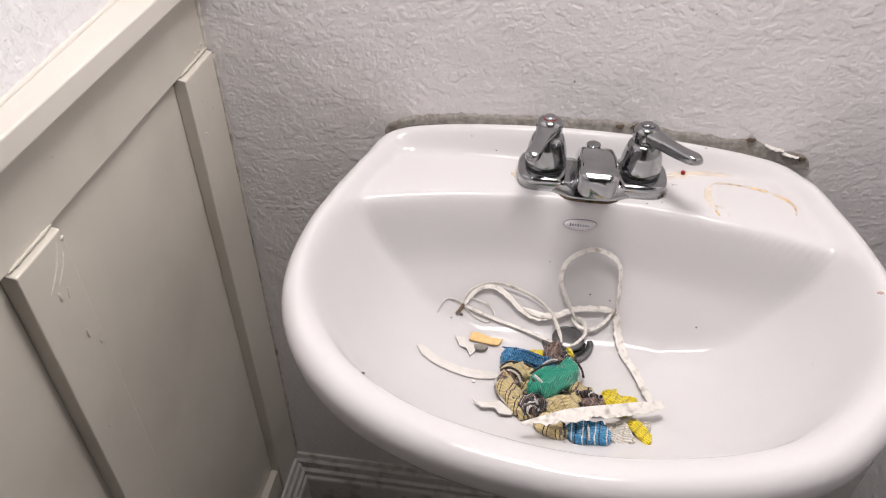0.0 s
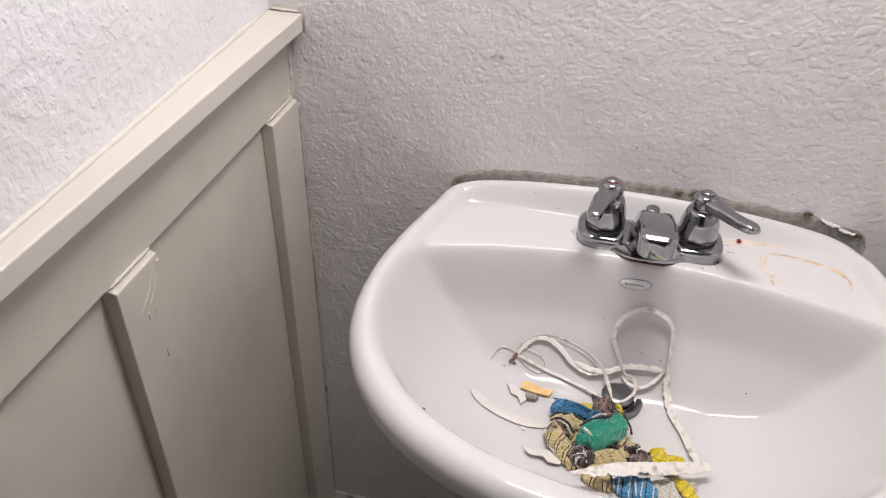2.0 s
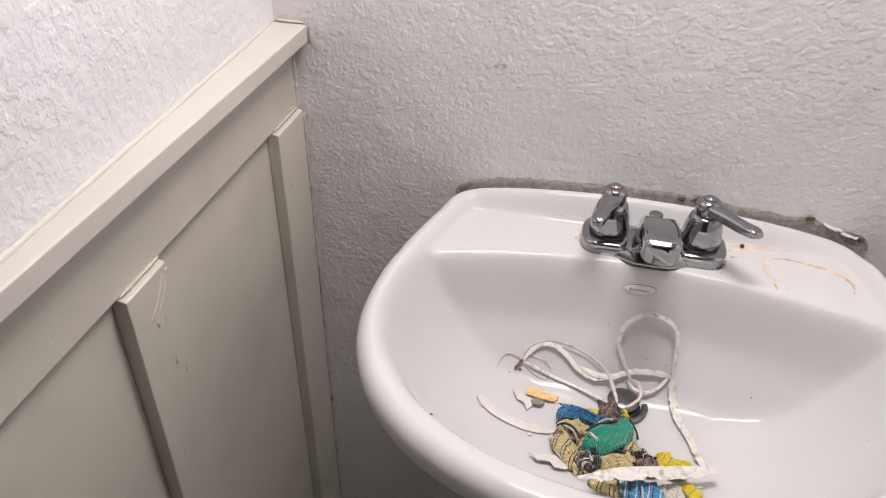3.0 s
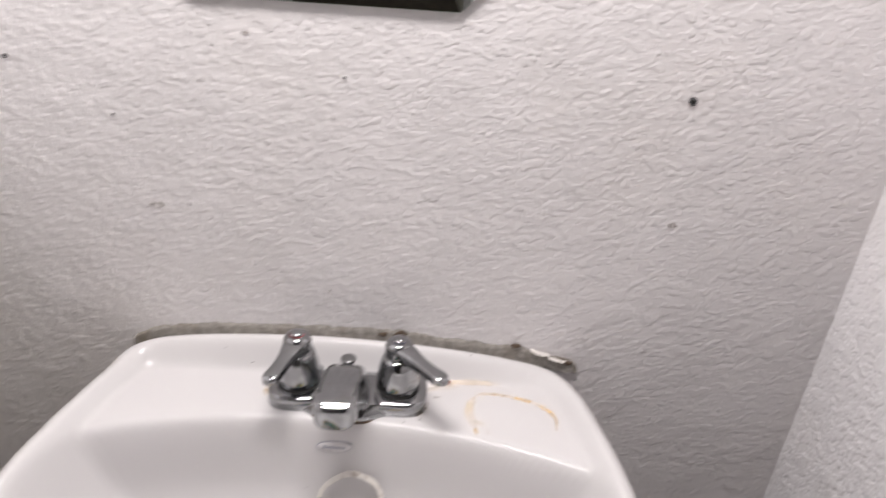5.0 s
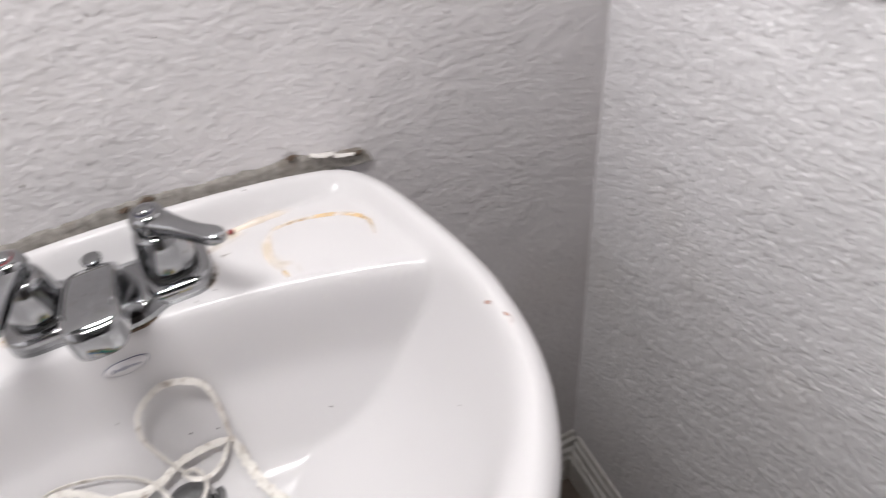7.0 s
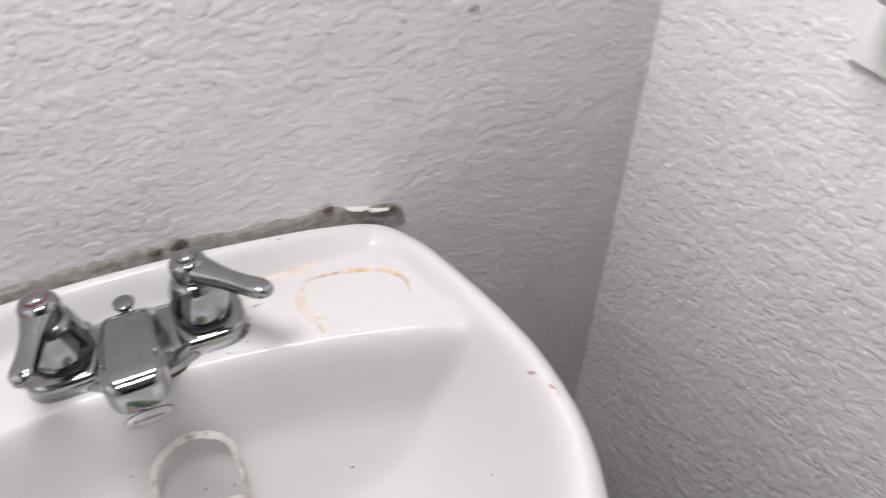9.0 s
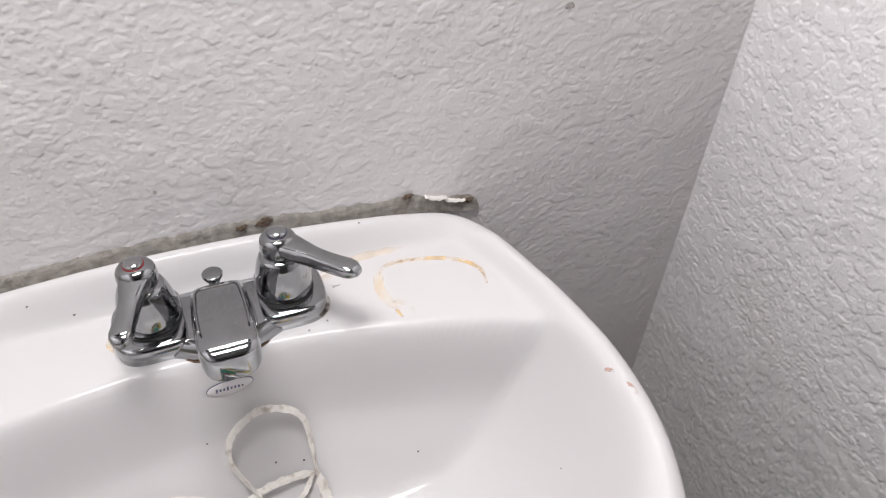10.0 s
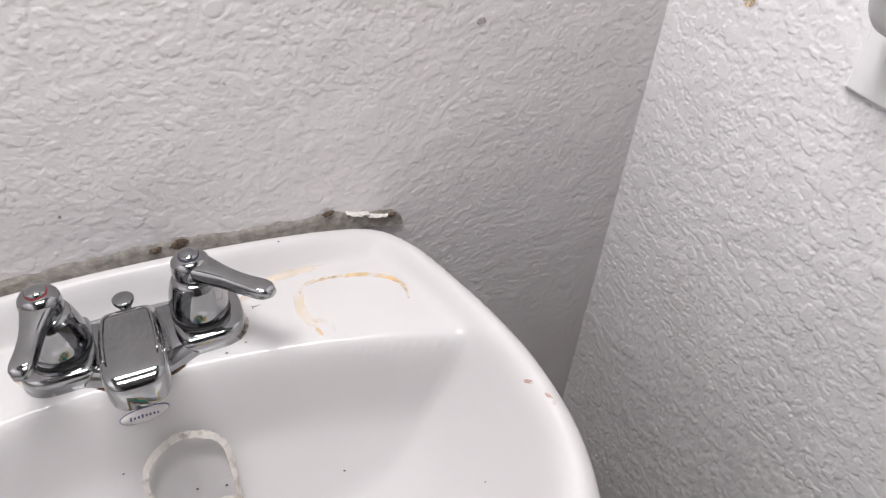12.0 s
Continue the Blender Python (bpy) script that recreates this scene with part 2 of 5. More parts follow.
plaster_wall("wall_east", (SOUTH, -0.46, 0.004, 0.02), (0.0, 0.13, 1.22, TOP), (EAST, 0, 0), ((-1, 0, 0), (0, 1, 0)), WALL_SIDE,
             "white painted wall with rough knockdown texture beside the sink", step=0.0010, fine_above=0.68, seed=9, depth=0.00088, sizes=((1300, 0.0045, 0.0080, 1.0), (8500, 0.0022, 0.0042, 0.9), (36000, 0.0010, 0.0018, 0.65)))
# Unseen doorway and dark hall, added to let light out and cut bounce
DOOR_W, DOOR_E, DOOR_H, HALL = -0.40, 0.40, 2.03, -3.0
slab("wall_south_1", WEST - 0.1, SOUTH - 0.1, 0.0, DOOR_W, SOUTH, TOP, WALL_SIDE, "white wall beside the unseen added doorway", "wall")
slab("wall_south_2", DOOR_E, SOUTH - 0.1, 0.0, EAST + 0.1, SOUTH, TOP, WALL_SIDE, "white wall beside the unseen added doorway", "wall")
slab("wall_south_3", DOOR_W, SOUTH - 0.1, DOOR_H, DOOR_E, SOUTH, TOP, WALL_SIDE, "white wall above the unseen added doorway", "wall")
slab("unseen_hall_floor", -1.6, HALL - 0.1, -0.08, 1.6, SOUTH - 0.1, 0.0, FLOOR_MAT, "dark brown vinyl floor of the unseen added hall", "floor")
slab("unseen_hall_ceiling", -1.6, HALL - 0.1, TOP, 1.6, SOUTH - 0.1, TOP + 0.08, CEIL, "flat white painted ceiling", "ceiling")
slab("unseen_hall_wall_south", -1.6, HALL - 0.1, 0.0, 1.6, HALL, TOP, WALL_SIDE, "plain white wall of the unseen added hall, unlit", "wall")
slab("unseen_hall_wall_west", -1.7, HALL - 0.1, 0.0, -1.6, SOUTH - 0.1, TOP, WALL_SIDE, "plain white wall of the unseen added hall, unlit", "wall")
slab("unseen_hall_wall_east", 1.6, HALL - 0.1, 0.0, 1.7, SOUTH - 0.1, TOP, WALL_SIDE, "plain white wall of the unseen added hall, unlit", "wall")
slab("unseen_hall_wall_north_1", -1.6, SOUTH - 0.1, 0.0, WEST - 0.1, SOUTH, TOP, WALL_SIDE, "plain white wall of the unseen added hall, unlit", "wall")
slab("unseen_hall_wall_north_2", EAST + 0.1, SOUTH - 0.1, 0.0, 1.6, SOUTH, TOP, WALL_SIDE, "plain white wall of the unseen added hall, unlit", "wall")

# Wainscot of the west wall: flat panel, top rail, two proud stiles, bottom rail and a cap rail
wains = thing("wainscot", "grey-beige painted board and batten wainscot with cream cap rail", "wainscot", kind="structure")
PANEL_X, RAIL_X, STILE_X, CAP_X = -0.463, -0.4545, -0.447, -0.431
part("panel", box_bm(WEST, SOUTH, 0.0, PANEL_X, -0.002, 1.0), WAINSCOT, wains, smooth=False)
part("top_rail", box_bm(PANEL_X, SOUTH, RAIL_Z - 0.003, RAIL_X, -0.002, CAP_Z - 0.02, 0.0012), WAINSCOT, wains, smooth=False)
part("bottom_rail", box_bm(PANEL_X + 0.0002, SOUTH, 0.0, RAIL_X + 0.004, -0.0785, 0.180, 0.0012), WAINSCOT, wains, smooth=False)
for y0, y1 in ((-0.393, -0.331), (-0.078, -0.003)):
    bm = box_bm(PANEL_X + 0.0002, y0, 0.02, STILE_X, y1, RAIL_Z - 0.0020)
    for v in bm.verts:
        if v.co.z > 0.5 and v.co.x > PANEL_X + 0.005:
            v.co.z -= 0.004
    bmesh.ops.bevel(bm, geom=bm.edges[:], offset=0.0014, segments=2, profile=0.5, affect="EDGES")
    part("stile", bm, WAINSCOT, wains, smooth=False)
part("cap_rail", box_bm(WEST, SOUTH, CAP_Z - 0.021, CAP_X, -0.004, CAP_Z, 0.0022, 3), CAP_PAINT, wains, "cream painted cap rail", smooth=False)

for ob in wains.children:
    for v in ob.data.vertices:
        if v.co.z > 0.85:
            v.co.z += TILT * v.co.y


def paint_lump(x, y, z, ly, lz, h, seed, name="paint_drip", material=None, label=""):
    """A raised drip, scrape or lump in the paint of the wainscot, long in y and z and proud in x."""
    bm = bmesh.new()
    n, rows = 14, []
    for k in range(5):
        f = k / 4
        s = math.cos(f * math.pi / 2) ** 0.7
        rows.append([bm.verts.new((x + h * math.sin(f * math.pi / 2), y + ly * s * math.cos(2 * math.pi * i / n) * (1 + 0.35 * noise.noise(Vector((i * 0.9, seed, k)))),
                                   z + lz * s * math.sin(2 * math.pi * i / n) * (1 + 0.35 * noise.noise(Vector((i * 0.9, seed + 5, k)))))) for i in range(n)])
    for a, b in zip(rows, rows[1:]):
        for i in range(n):
            bm.faces.new((a[i], a[(i + 1) % n], b[(i + 1) % n], b[i]))
    bmesh.ops.remove_doubles(bm, verts=bm.verts, dist=1e-6)
    return part(name, bm, material or WAINSCOT, wains, label)


for k, (y, z, ly, lz, h) in enumerate(((-0.361, 0.861, 0.0018, 0.0055, 0.0014),
                                       (-0.349, 0.805, 0.0018, 0.0055, 0.0016), (-0.338, 0.784, 0.0015, 0.003, 0.0014), (-0.333, 0.903, 0.003, 0.002, 0.0014), (-0.372, 0.70, 0.0014, 0.0016, 0.0012),
                                       (-0.060, 0.842, 0.0016, 0.0022, 0.0014), (-0.052, 0.880, 0.0012, 0.0018, 0.0010), (-0.030, 0.86, 0.0012, 0.002, 0.001))):
    paint_lump(STILE_X - 0.0003, y, z, ly, lz, h, k)
for k, (y, z, ly, lz, h) in enumerate(((-0.30, 0.96, 0.0014, 0.0014, 0.001), (-0.47, 0.93, 0.002, 0.0014, 0.001))):
    paint_lump(RAIL_X - 0.0003, y, z, ly, lz, h, 20 + k)
def bead_line(name, pts, r, material, label, seed):
    """A hand-run bead of caulk or a run of paint: a thin uneven roll along a line."""
    line = catmull(pts, 14)
    n = len(line)
    sizes = []
    for i, p in enumerate(line):
        end = min(1.0, 0.25 + 5 * min(i, n - 1 - i) / n)
        k = end * (1 + 0.45 * noise.noise(p * 130 + Vector((seed, 0, 0))) + 0.3 * noise.noise(p * 420))
        sizes.append((r * k, r * k))
    rings = []
    for p, (w, h) in zip(line, sizes):
        d = (line[-1] - line[0]).normalized()
        side = d.orthogonal().normalized()
        up = side.cross(d)
        rings.append([p + side * (w * math.cos(2 * math.pi * i / 10)) + up * (h * math.sin(2 * math.pi * i / 10)) for i in range(10)])
    return part(name, loft_bm(rings), material, wains, label)


for y0, y1, seed in ((-0.3915, -0.3310, 1), (-0.0760, -0.0020, 2)):
    bead_line("caulk_bead", [(RAIL_X + 0.0012, y0 + (y1 - y0) * k / 4, RAIL_Z - 0.0020 + TILT * (y0 + (y1 - y0) * k / 4)) for k in range(5)], 0.0017, WAINSCOT, "uneven bead of painted caulk", seed)
bead_line("caulk_bead", ((RAIL_X, -0.0016, RAIL_Z - 0.004), (RAIL_X, -0.0012, 0.945), (RAIL_X, -0.0012, 0.975), (RAIL_X, -0.0016, 0.999)), 0.0030, CAP_PAINT, "uneven bead of painted caulk", 3)
bead_line("caulk_bead", [(WEST + 0.0006 - 0.043 * y, y, CAP_Z + 0.0004 + TILT * y) for y in (-0.60, -0.40, -0.20, -0.004)], 0.0030, CAP_PAINT, "uneven bead of painted caulk", 4)
bead_line("caulk_bead", ((WEST + 0.002, -0.0010, CAP_Z + 0.001), (-0.455, -0.0010, CAP_Z + 0.0006), (-0.436, -0.0010, CAP_Z + 0.0002)), 0.0022, CAP_PAINT, "uneven bead of painted caulk", 5)
bead_line("paint_run", ((STILE_X, -0.341, 0.903), (STILE_X, -0.347, 0.892), (STILE_X, -0.356, 0.881), (STILE_X, -0.370, 0.869)), 0.0011, WAINSCOT, "dried run of paint", 6)
bead_line("paint_run", ((STILE_X, -0.338, 0.892), (STILE_X, -0.346, 0.880), (STILE_X, -0.357, 0.870)), 0.0009, WAINSCOT, "dried run of paint", 7)
bead_line("paint_run", ((STILE_X, -0.349, 0.862), (STILE_X, -0.352, 0.852)), 0.0010, WAINSCOT, "dried run of paint", 8)
for k, (y, z) in enumerate(((-0.012, 0.931), (-0.020, 0.927), (-0.009, 0.924), (-0.029, 0.928))):
    paint_lump(RAIL_X - 0.0003, y, z, 0.0022 + 0.0008 * (k % 2), 0.0026, 0.0012, 40 + k)
# Lumpy old filler where the cap rail and the end stile meet the north wall
rng = random.Random(21)
for k, (x, z, w, hgt) in enumerate(((-0.452, 1.029, 0.020, 0.008), (-0.430, 1.014, 0.004, 0.011))):
    n, bm = 16, bmesh.new()
    rad = [rng.uniform(0.7, 1.2) for _ in range(n)]
    outer = [bm.verts.new((x + w * rad[i] * math.cos(2 * math.pi * i / n), -0.0004, z + hgt * rad[i] * math.sin(2 * math.pi * i / n))) for i in range(n)]
    inner = [bm.verts.new((x + 0.6 * w * rad[i] * math.cos(2 * math.pi * i / n), -0.0011, z + 0.6 * hgt * rad[i] * math.sin(2 * math.pi * i / n))) for i in range(n)]
    for i in range(n):
        bm.faces.new((outer[i], outer[(i + 1) % n], inner[(i + 1) % n], inner[i]))
    bm.faces.new(inner)
    part("filler_patch", bm, CAP_PAINT, wains, "lumpy yellowed filler")
bead = []
for k in range(90):
    z = 0.14 + (0.915 - 0.14) * k / 89
    r = 0.0023 * (1 + 0.6 * noise.noise(Vector((z * 60, 1.5, 0))) + 0.4 * noise.noise(Vector((z * 200, 4.5, 0))))
    cx = STILE_X + 0.0004 + 0.0006 * noise.noise(Vector((z * 80, 9.5, 0)))
    bead.append([(cx + r * math.cos(a), -0.0022 + r * math.sin(a), z) for a in (2 * math.pi * i / 8 for i in range(8))])
part("corner_bead", loft_bm(bead), mat("grimy corner filler", (0.47, 0.44, 0.40), 0.7, spread=0.3, scale=60, dirt=(0.10, 0.09, 0.08), dirt_scale=35, dirt_amount=0.6), wains, "grimy uneven corner filler")

# The same panelling on the unseen hall's south wall, added for the mirror's reflection
wains_s = thing("wainscot", "grey-beige painted wainscot along the unseen added hall, unlit", "wainscot", kind="structure")
part("panel", box_bm(-1.6, HALL, 0.0, 1.6, HALL + 0.008, 1.0), WAINSCOT, wains_s, smooth=False)
part("top_rail", box_bm(-1.6, HALL + 0.008, RAIL_Z, 1.6, HALL + 0.017, 1.0, 0.0012), WAINSCOT, wains_s, smooth=False)
for k in range(10):
    x0 = -1.45 + 0.31 * k
    part("stile", box_bm(x0, HALL + 0.008, 0.0, x0 + 0.062, HALL + 0.024, RAIL_Z, 0.0012), WAINSCOT, wains_s, smooth=False)
part("cap_rail", box_bm(-1.6, HALL, 1.0, 1.6, HALL + 0.042, CAP_Z, 0.002), CAP_PAINT, wains_s, smooth=False)


# Baseboards with a moulded profile
def baseboard(name, p0, p1, inward):
    prof = ((0, 0), (0.018, 0), (0.018, 0.066), (0.0165, 0.070), (0.0125, 0.073), (0.0125, 0.080), (0.0150, 0.083), (0.0150, 0.088), (0.0100, 0.092), (0.0090, 0.103), (0.0110, 0.107), (0.0108, 0.111), (0.0065, 0.116), (0.0055, 0.124), (0.0045, 0.127), (0, 0.127))
    rings = []
    for p in (p0, p1):
        rings.append([Vector(p) + Vector(inward) * d + Vector((0, 0, z)) for d, z in prof])
    ob = part(name, loft_bm(rings), BASE_PAINT, None, "", False)
    return tagged(ob, "grubby grey painted baseboard with moulded top edge", "baseboard", kind="structure")


baseboard("baseboard", (STILE_X + 0.0004, -0.0005, 0), (EAST - 0.001, -0.0005, 0), (0, -1, 0))
baseboard("baseboard", (STILE_X + 0.0002, SOUTH, 0), (STILE_X + 0.0002, -0.0168, 0), (1, 0, 0))
baseboard("baseboard", (EAST - 0.0005, -0.017, 0), (EAST - 0.0005, SOUTH, 0), (-1, 0, 0))

# ---- the sink ----
SINK_X, DECK = -0.004, 0.826
HALF = ((0.0, -0.0035), (0.10, -0.0035), (0.175, -0.004), (0.215, -0.009), (0.239, -0.028), (0.255, -0.07), (0.271, -0.135), (0.281, -0.20),
        (0.279, -0.27), (0.261, -0.33), (0.226, -0.383), (0.172, -0.425), (0.10, -0.453), (0.0, -0.466))
EAST_TUCK = {-0.20: 0.001, -0.27: 0.0035, -0.33: 0.006, -0.383: 0.006}
RIM_LINE = catmull([(SINK_X + 1.008 * (x - EAST_TUCK.get(y, 0.0)), y, 0) for x, y in HALF] + [(SINK_X - 1.012 * x, y, 0) for x, y in HALF[-2:0:-1]], 10, True)
RIM_XY = np.array([(p.x, p.y) for p in RIM_LINE])
BOWL = (SINK_X, -0.21)


def rim_distance(x, y):
    """How far a place lies inside the sink's outline."""
    a, b = RIM_XY, np.roll(RIM_XY, -1, 0)
    p = np.stack([np.ravel(x), np.ravel(y)], -1)[:, None]
    ab = b - a
    t = np.clip(((p - a) * ab).sum(-1) / (ab**2).sum(-1), 0, 1)
    return np.sqrt((((p - a - ab * t[..., None]) ** 2).sum(-1)).min(-1)).reshape(np.shape(x))


def soft_plus(v, k):
    return k * np.logaddexp(0, v / k)


def sink_top(x, y):
    """Height of the sink's upper face: deck and rim, less the bowl with its steep back and shallow front."""
    x, y = np.asarray(x, float), np.asarray(y, float)
    d = rim_distance(x, y)
    u = x - SINK_X
    ledge = -0.1035 - 0.03 * u - 0.74 * u**2
    wide = 0.027 + 0.017 * smooth_step(-y, 0.24, 0.43)
    front = 0.147 * (1 - np.exp(-soft_plus(d - wide, 0.0035) / 0.054)) - 0.22 * soft_plus(y + 0.185, 0.008)
    front = np.maximum(front, 0.0) + 0.4 * np.maximum(0.0, y + 0.12)
    fall = soft_plus(ledge - 0.0015 - y, 0.0026)
    steep, gentle = 4.4 * fall, 0.052 + 1.35 * fall
    back = -0.008 * np.log(np.exp(-steep / 0.008) + np.exp(-gentle / 0.008))
    back = np.maximum(back + 0.008 * np.log1p(np.exp(-0.058 / 0.008)), 0)
    k = 0.0045
    bowl = -k * np.log(np.exp(-front / k) + np.exp(-back / k)) + k * np.log(2) * np.exp(-(front + back) / (2 * k))
    at_wall = smooth_step(y, -0.06, -0.02)
    crown = at_wall * (0.018 - 0.38 * (u + 0.025) ** 2)
    lip = (0.013 + crown) * (1 - smooth_step(d, 0.014 - 0.006 * at_wall, wide + 0.006))
    edge = 0.016 - 0.010 * at_wall
    roll = -edge * (1 - np.sqrt(np.clip(1 - (1 - np.clip(d / edge, 0, 1)) ** 2, 0, 1)))
    hollow = -0.006 * np.exp(-(((x - 0.0) ** 2 + (y + 0.187) ** 2) / 0.05**2))
    return DECK + lip + roll - np.maximum(bowl, 0) + hollow * smooth_step(d, 0.05, 0.12)
# ---- end of sink shape ----


def sink_basin():
    sink = thing("sink", "white glazed china sink mounted against the textured wall", "sink")
    n = len(RIM_LINE)
    steps = [0.0, 0.0006, 0.0025, 0.006, 0.011, 0.017, 0.024, 0.031, 0.038, 0.046, 0.054, 0.063, 0.073, 0.084, 0.096, 0.108, 0.121, 0.135, 0.15]
    steps += [0.15 + 0.85 * i / 70 for i in range(1, 70)]
    c = np.array(BOWL)
    rings = []
    skirt = ((0.42, 0.645), (0.58, 0.662), (0.70, 0.694), (0.80, 0.735), (0.87, 0.765), (0.93, 0.787), (0.965, 0.798), (0.987, 0.806), (0.998, 0.813))
    for s, z in skirt:
        ring = []
        for p in RIM_XY:
            q = c + (p - c) * s
            if p[1] > -0.03:
                q[1] = p[1]
            ring.append((q[0], q[1], z))
        rings.append(ring)
    for s in steps:
        q = c + (RIM_XY - c) * (1 - s)
        z = sink_top(q[:, 0], q[:, 1])
        rings.append([(*a, b) for a, b in zip(q, z)])
    bm = loft_bm(rings, True, True)
    part("basin", bm, CHINA, sink)
    return sink


sink = sink_basin()


# Drain in the bowl: flange, dark throat and pop-up stopper
DRAIN = (-0.007, -0.180)
DZ = float(sink_top(DRAIN[0], DRAIN[1]))
flange = part("drain_flange", lathe_bm([(0.0285, DZ - 0.004), (0.0288, DZ + 0.0012), (0.027, DZ + 0.0026), (0.0215, DZ + 0.0018), (0.020, DZ - 0.003)], *DRAIN), GREY_STEEL, sink, "dull grey metal drain flange")
part("drain_throat", lathe_bm([(0.0205, DZ - 0.004), (0.0203, DZ + 0.0006), (0.018, DZ + 0.0008)], *DRAIN), HOLE, flange)
part("pop_up_stopper", lathe_bm([(0.0145, DZ), (0.0175, DZ + 0.004), (0.018, DZ + 0.007), (0.0165, DZ + 0.0092), (0.009, DZ + 0.0105)], *DRAIN), GREY_STEEL, flange, "scuffed grey drain stopper")


def surface_normal(x, y, e=0.0015):
    dx = float(sink_top(x + e, y) - sink_top(x - e, y)) / (2 * e)
    dy = float(sink_top(x, y + e) - sink_top(x, y - e)) / (2 * e)
    return Vector((-dx, -dy, 1)).normalized()


# Maker's oval under the faucet: printed ring and a plain bar
BADGE_INK = mat("blue-grey print", (0.10, 0.11, 0.19), 0.35, spread=0.1)
BADGE_WHITE = mat("white badge ground", (0.72, 0.70, 0.71), 0.2, spread=0.02)


def oval_badge():
    c = Vector((-0.0075, -0.1110, float(sink_top(-0.0075, -0.1110))))
    nrm = surface_normal(c.x, c.y)
    across = Vector((1, 0, 0))
    up = nrm.cross(across)

    def ring(a, b, lift):
        out = []
        for i in range(40):
            t = 2 * math.pi * i / 40
            x = c.x + a * math.cos(t)
            p = c + across * (a * math.cos(t)) + up * (b * math.sin(t))
            y = p.y
            out.append(Vector((x, y, max(p.z, float(sink_top(x, y))))) + nrm * lift)
        return out

    badge = part("maker_badge", loft_bm([ring(0.0182, 0.0068, 0.0), ring(0.018, 0.0066, 0.0005)]), BADGE_INK, sink, "small oval printed maker's badge")
    part("badge_ground", loft_bm([ring(0.0176, 0.0063, 0.0004), ring(0.0175, 0.0062, 0.0008)]), BADGE_WHITE, badge)
    bm = bmesh.new()
    for k in range(8):
        x0 = -0.0112 + k * 0.0028
        h = 0.0022 if k in (0, 3) else 0.0014
        vs = [bm.verts.new(c + across * (x0 + dx) + up * (dz - 0.0004) + nrm * 0.0012) for dx, dz in ((0, -h / 1.6), (0.0015, -h / 1.6), (0.0019, h), (0.0004, h))]
        bm.faces.new(vs)
    part("badge_bar", bm, BADGE_INK, badge, smooth=False)


oval_badge()


# Stains on the china: thin films with ragged, broken cover
def film(name, colour, cover, scale=160.0, strength=None):
    m = mat(name, colour, 0.35, spread=0.25, scale=90)
    nt = m.node_tree
    n = nt.nodes.new("ShaderNodeTexNoise")
    n.inputs["Scale"].default_value, n.inputs["Detail"].default_value = scale, 5.0
    tc = nt.nodes.new("ShaderNodeTexCoord")
    nt.links.new(tc.outputs["Object"], n.inputs["Vector"])
    r = nt.nodes.new("ShaderNodeMapRange")
    r.interpolation_type = "SMOOTHSTEP"
    r.inputs[1].default_value, r.inputs[2].default_value = 0.62 - 0.35 * cover, 0.85 - 0.25 * cover
    r.inputs[3].default_value, r.inputs[4].default_value = 0.0, strength or 0.35 + 0.5 * cover
    nt.links.new(n.outputs["Fac"], r.inputs[0])
    nt.links.new(r.outputs[0], nt.nodes["Principled BSDF"].inputs["Alpha"])
    return m


RUST = film("yellow-brown rust film", (0.66, 0.42, 0.13), 0.85, 80.0, 0.55)
RUST_PALE = film("pale tan water stain", (0.74, 0.53, 0.26), 0.95, 38.0, 0.34)
RUST_DARK = film("dark rust scab", (0.26, 0.16, 0.06), 0.85, 200.0, 0.6)
PINK = film("pinkish brown scuff", (0.50, 0.27, 0.20), 0.8, 160.0, 0.6)


def smear(name, pts, width, material, label, parent=None, wob=0.35, lift=0.0004):
    """A thin film that follows the china along a line."""
    line = catmull([(x, y, 0) for x, y in pts], 7)
    bm = bmesh.new()
    rows = []
    for i, p in enumerate(line):
        q = line[min(i + 1, len(line) - 1)] - line[max(i - 1, 0)]
        side = Vector((-q.y, q.x, 0)).normalized()
        end = min(1.0, 3.5 * min(i, len(line) - 1 - i) / len(line) + 0.25)
        w = width * end * (1 + wob * noise.noise(p * 160))
        row = []
        for k in (-0.5, -0.2, 0.2, 0.5):
            s = p + side * w * k
            row.append(bm.verts.new((s.x, s.y, float(sink_top(s.x, s.y)) + lift)))
        rows.append(row)
    for a, b in zip(rows, rows[1:]):
        for k in range(3):
            bm.faces.new((a[k], b[k], b[k + 1], a[k + 1]))
    ob = part(name, bm, material, parent or sink, label)
    ob.visible_shadow = False
    return ob


smear("rust_stain", ((0.130, -0.060), (0.136, -0.052), (0.150, -0.049), (0.170, -0.052), (0.192, -0.059), (0.207, -0.069), (0.215, -0.082), (0.213, -0.099)), 0.0048, RUST, "yellow-brown rust ring left on the sink deck")
smear("rust_stain", ((0.132, -0.055), (0.127, -0.067), (0.126, -0.080), (0.129, -0.092), (0.133, -0.103)), 0.009, RUST_PALE, "pale tan stain")
smear("rust_stain", ((0.129, -0.092), (0.138, -0.096), (0.143, -0.101), (0.144, -0.111)), 0.005, RUST_PALE, "pale tan stain")
smear("rust_stain", ((0.145, -0.0497), (0.156, -0.0495), (0.166, -0.0512)), 0.0016, RUST_DARK, "dark rust scab")
smear("rust_stain", ((0.208, -0.071), (0.214, -0.080), (0.215, -0.090)), 0.0034, RUST, "yellow rust drip")
smear("water_stain", ((0.085, -0.040), (0.105, -0.0355), (0.130, -0.034), (0.165, -0.034)), 0.006, RUST_PALE, "pale tan water line")
smear("water_stain", ((0.080, -0.050), (0.095, -0.045), (0.115, -0.041)), 0.008, RUST_PALE, "pale tan water line")
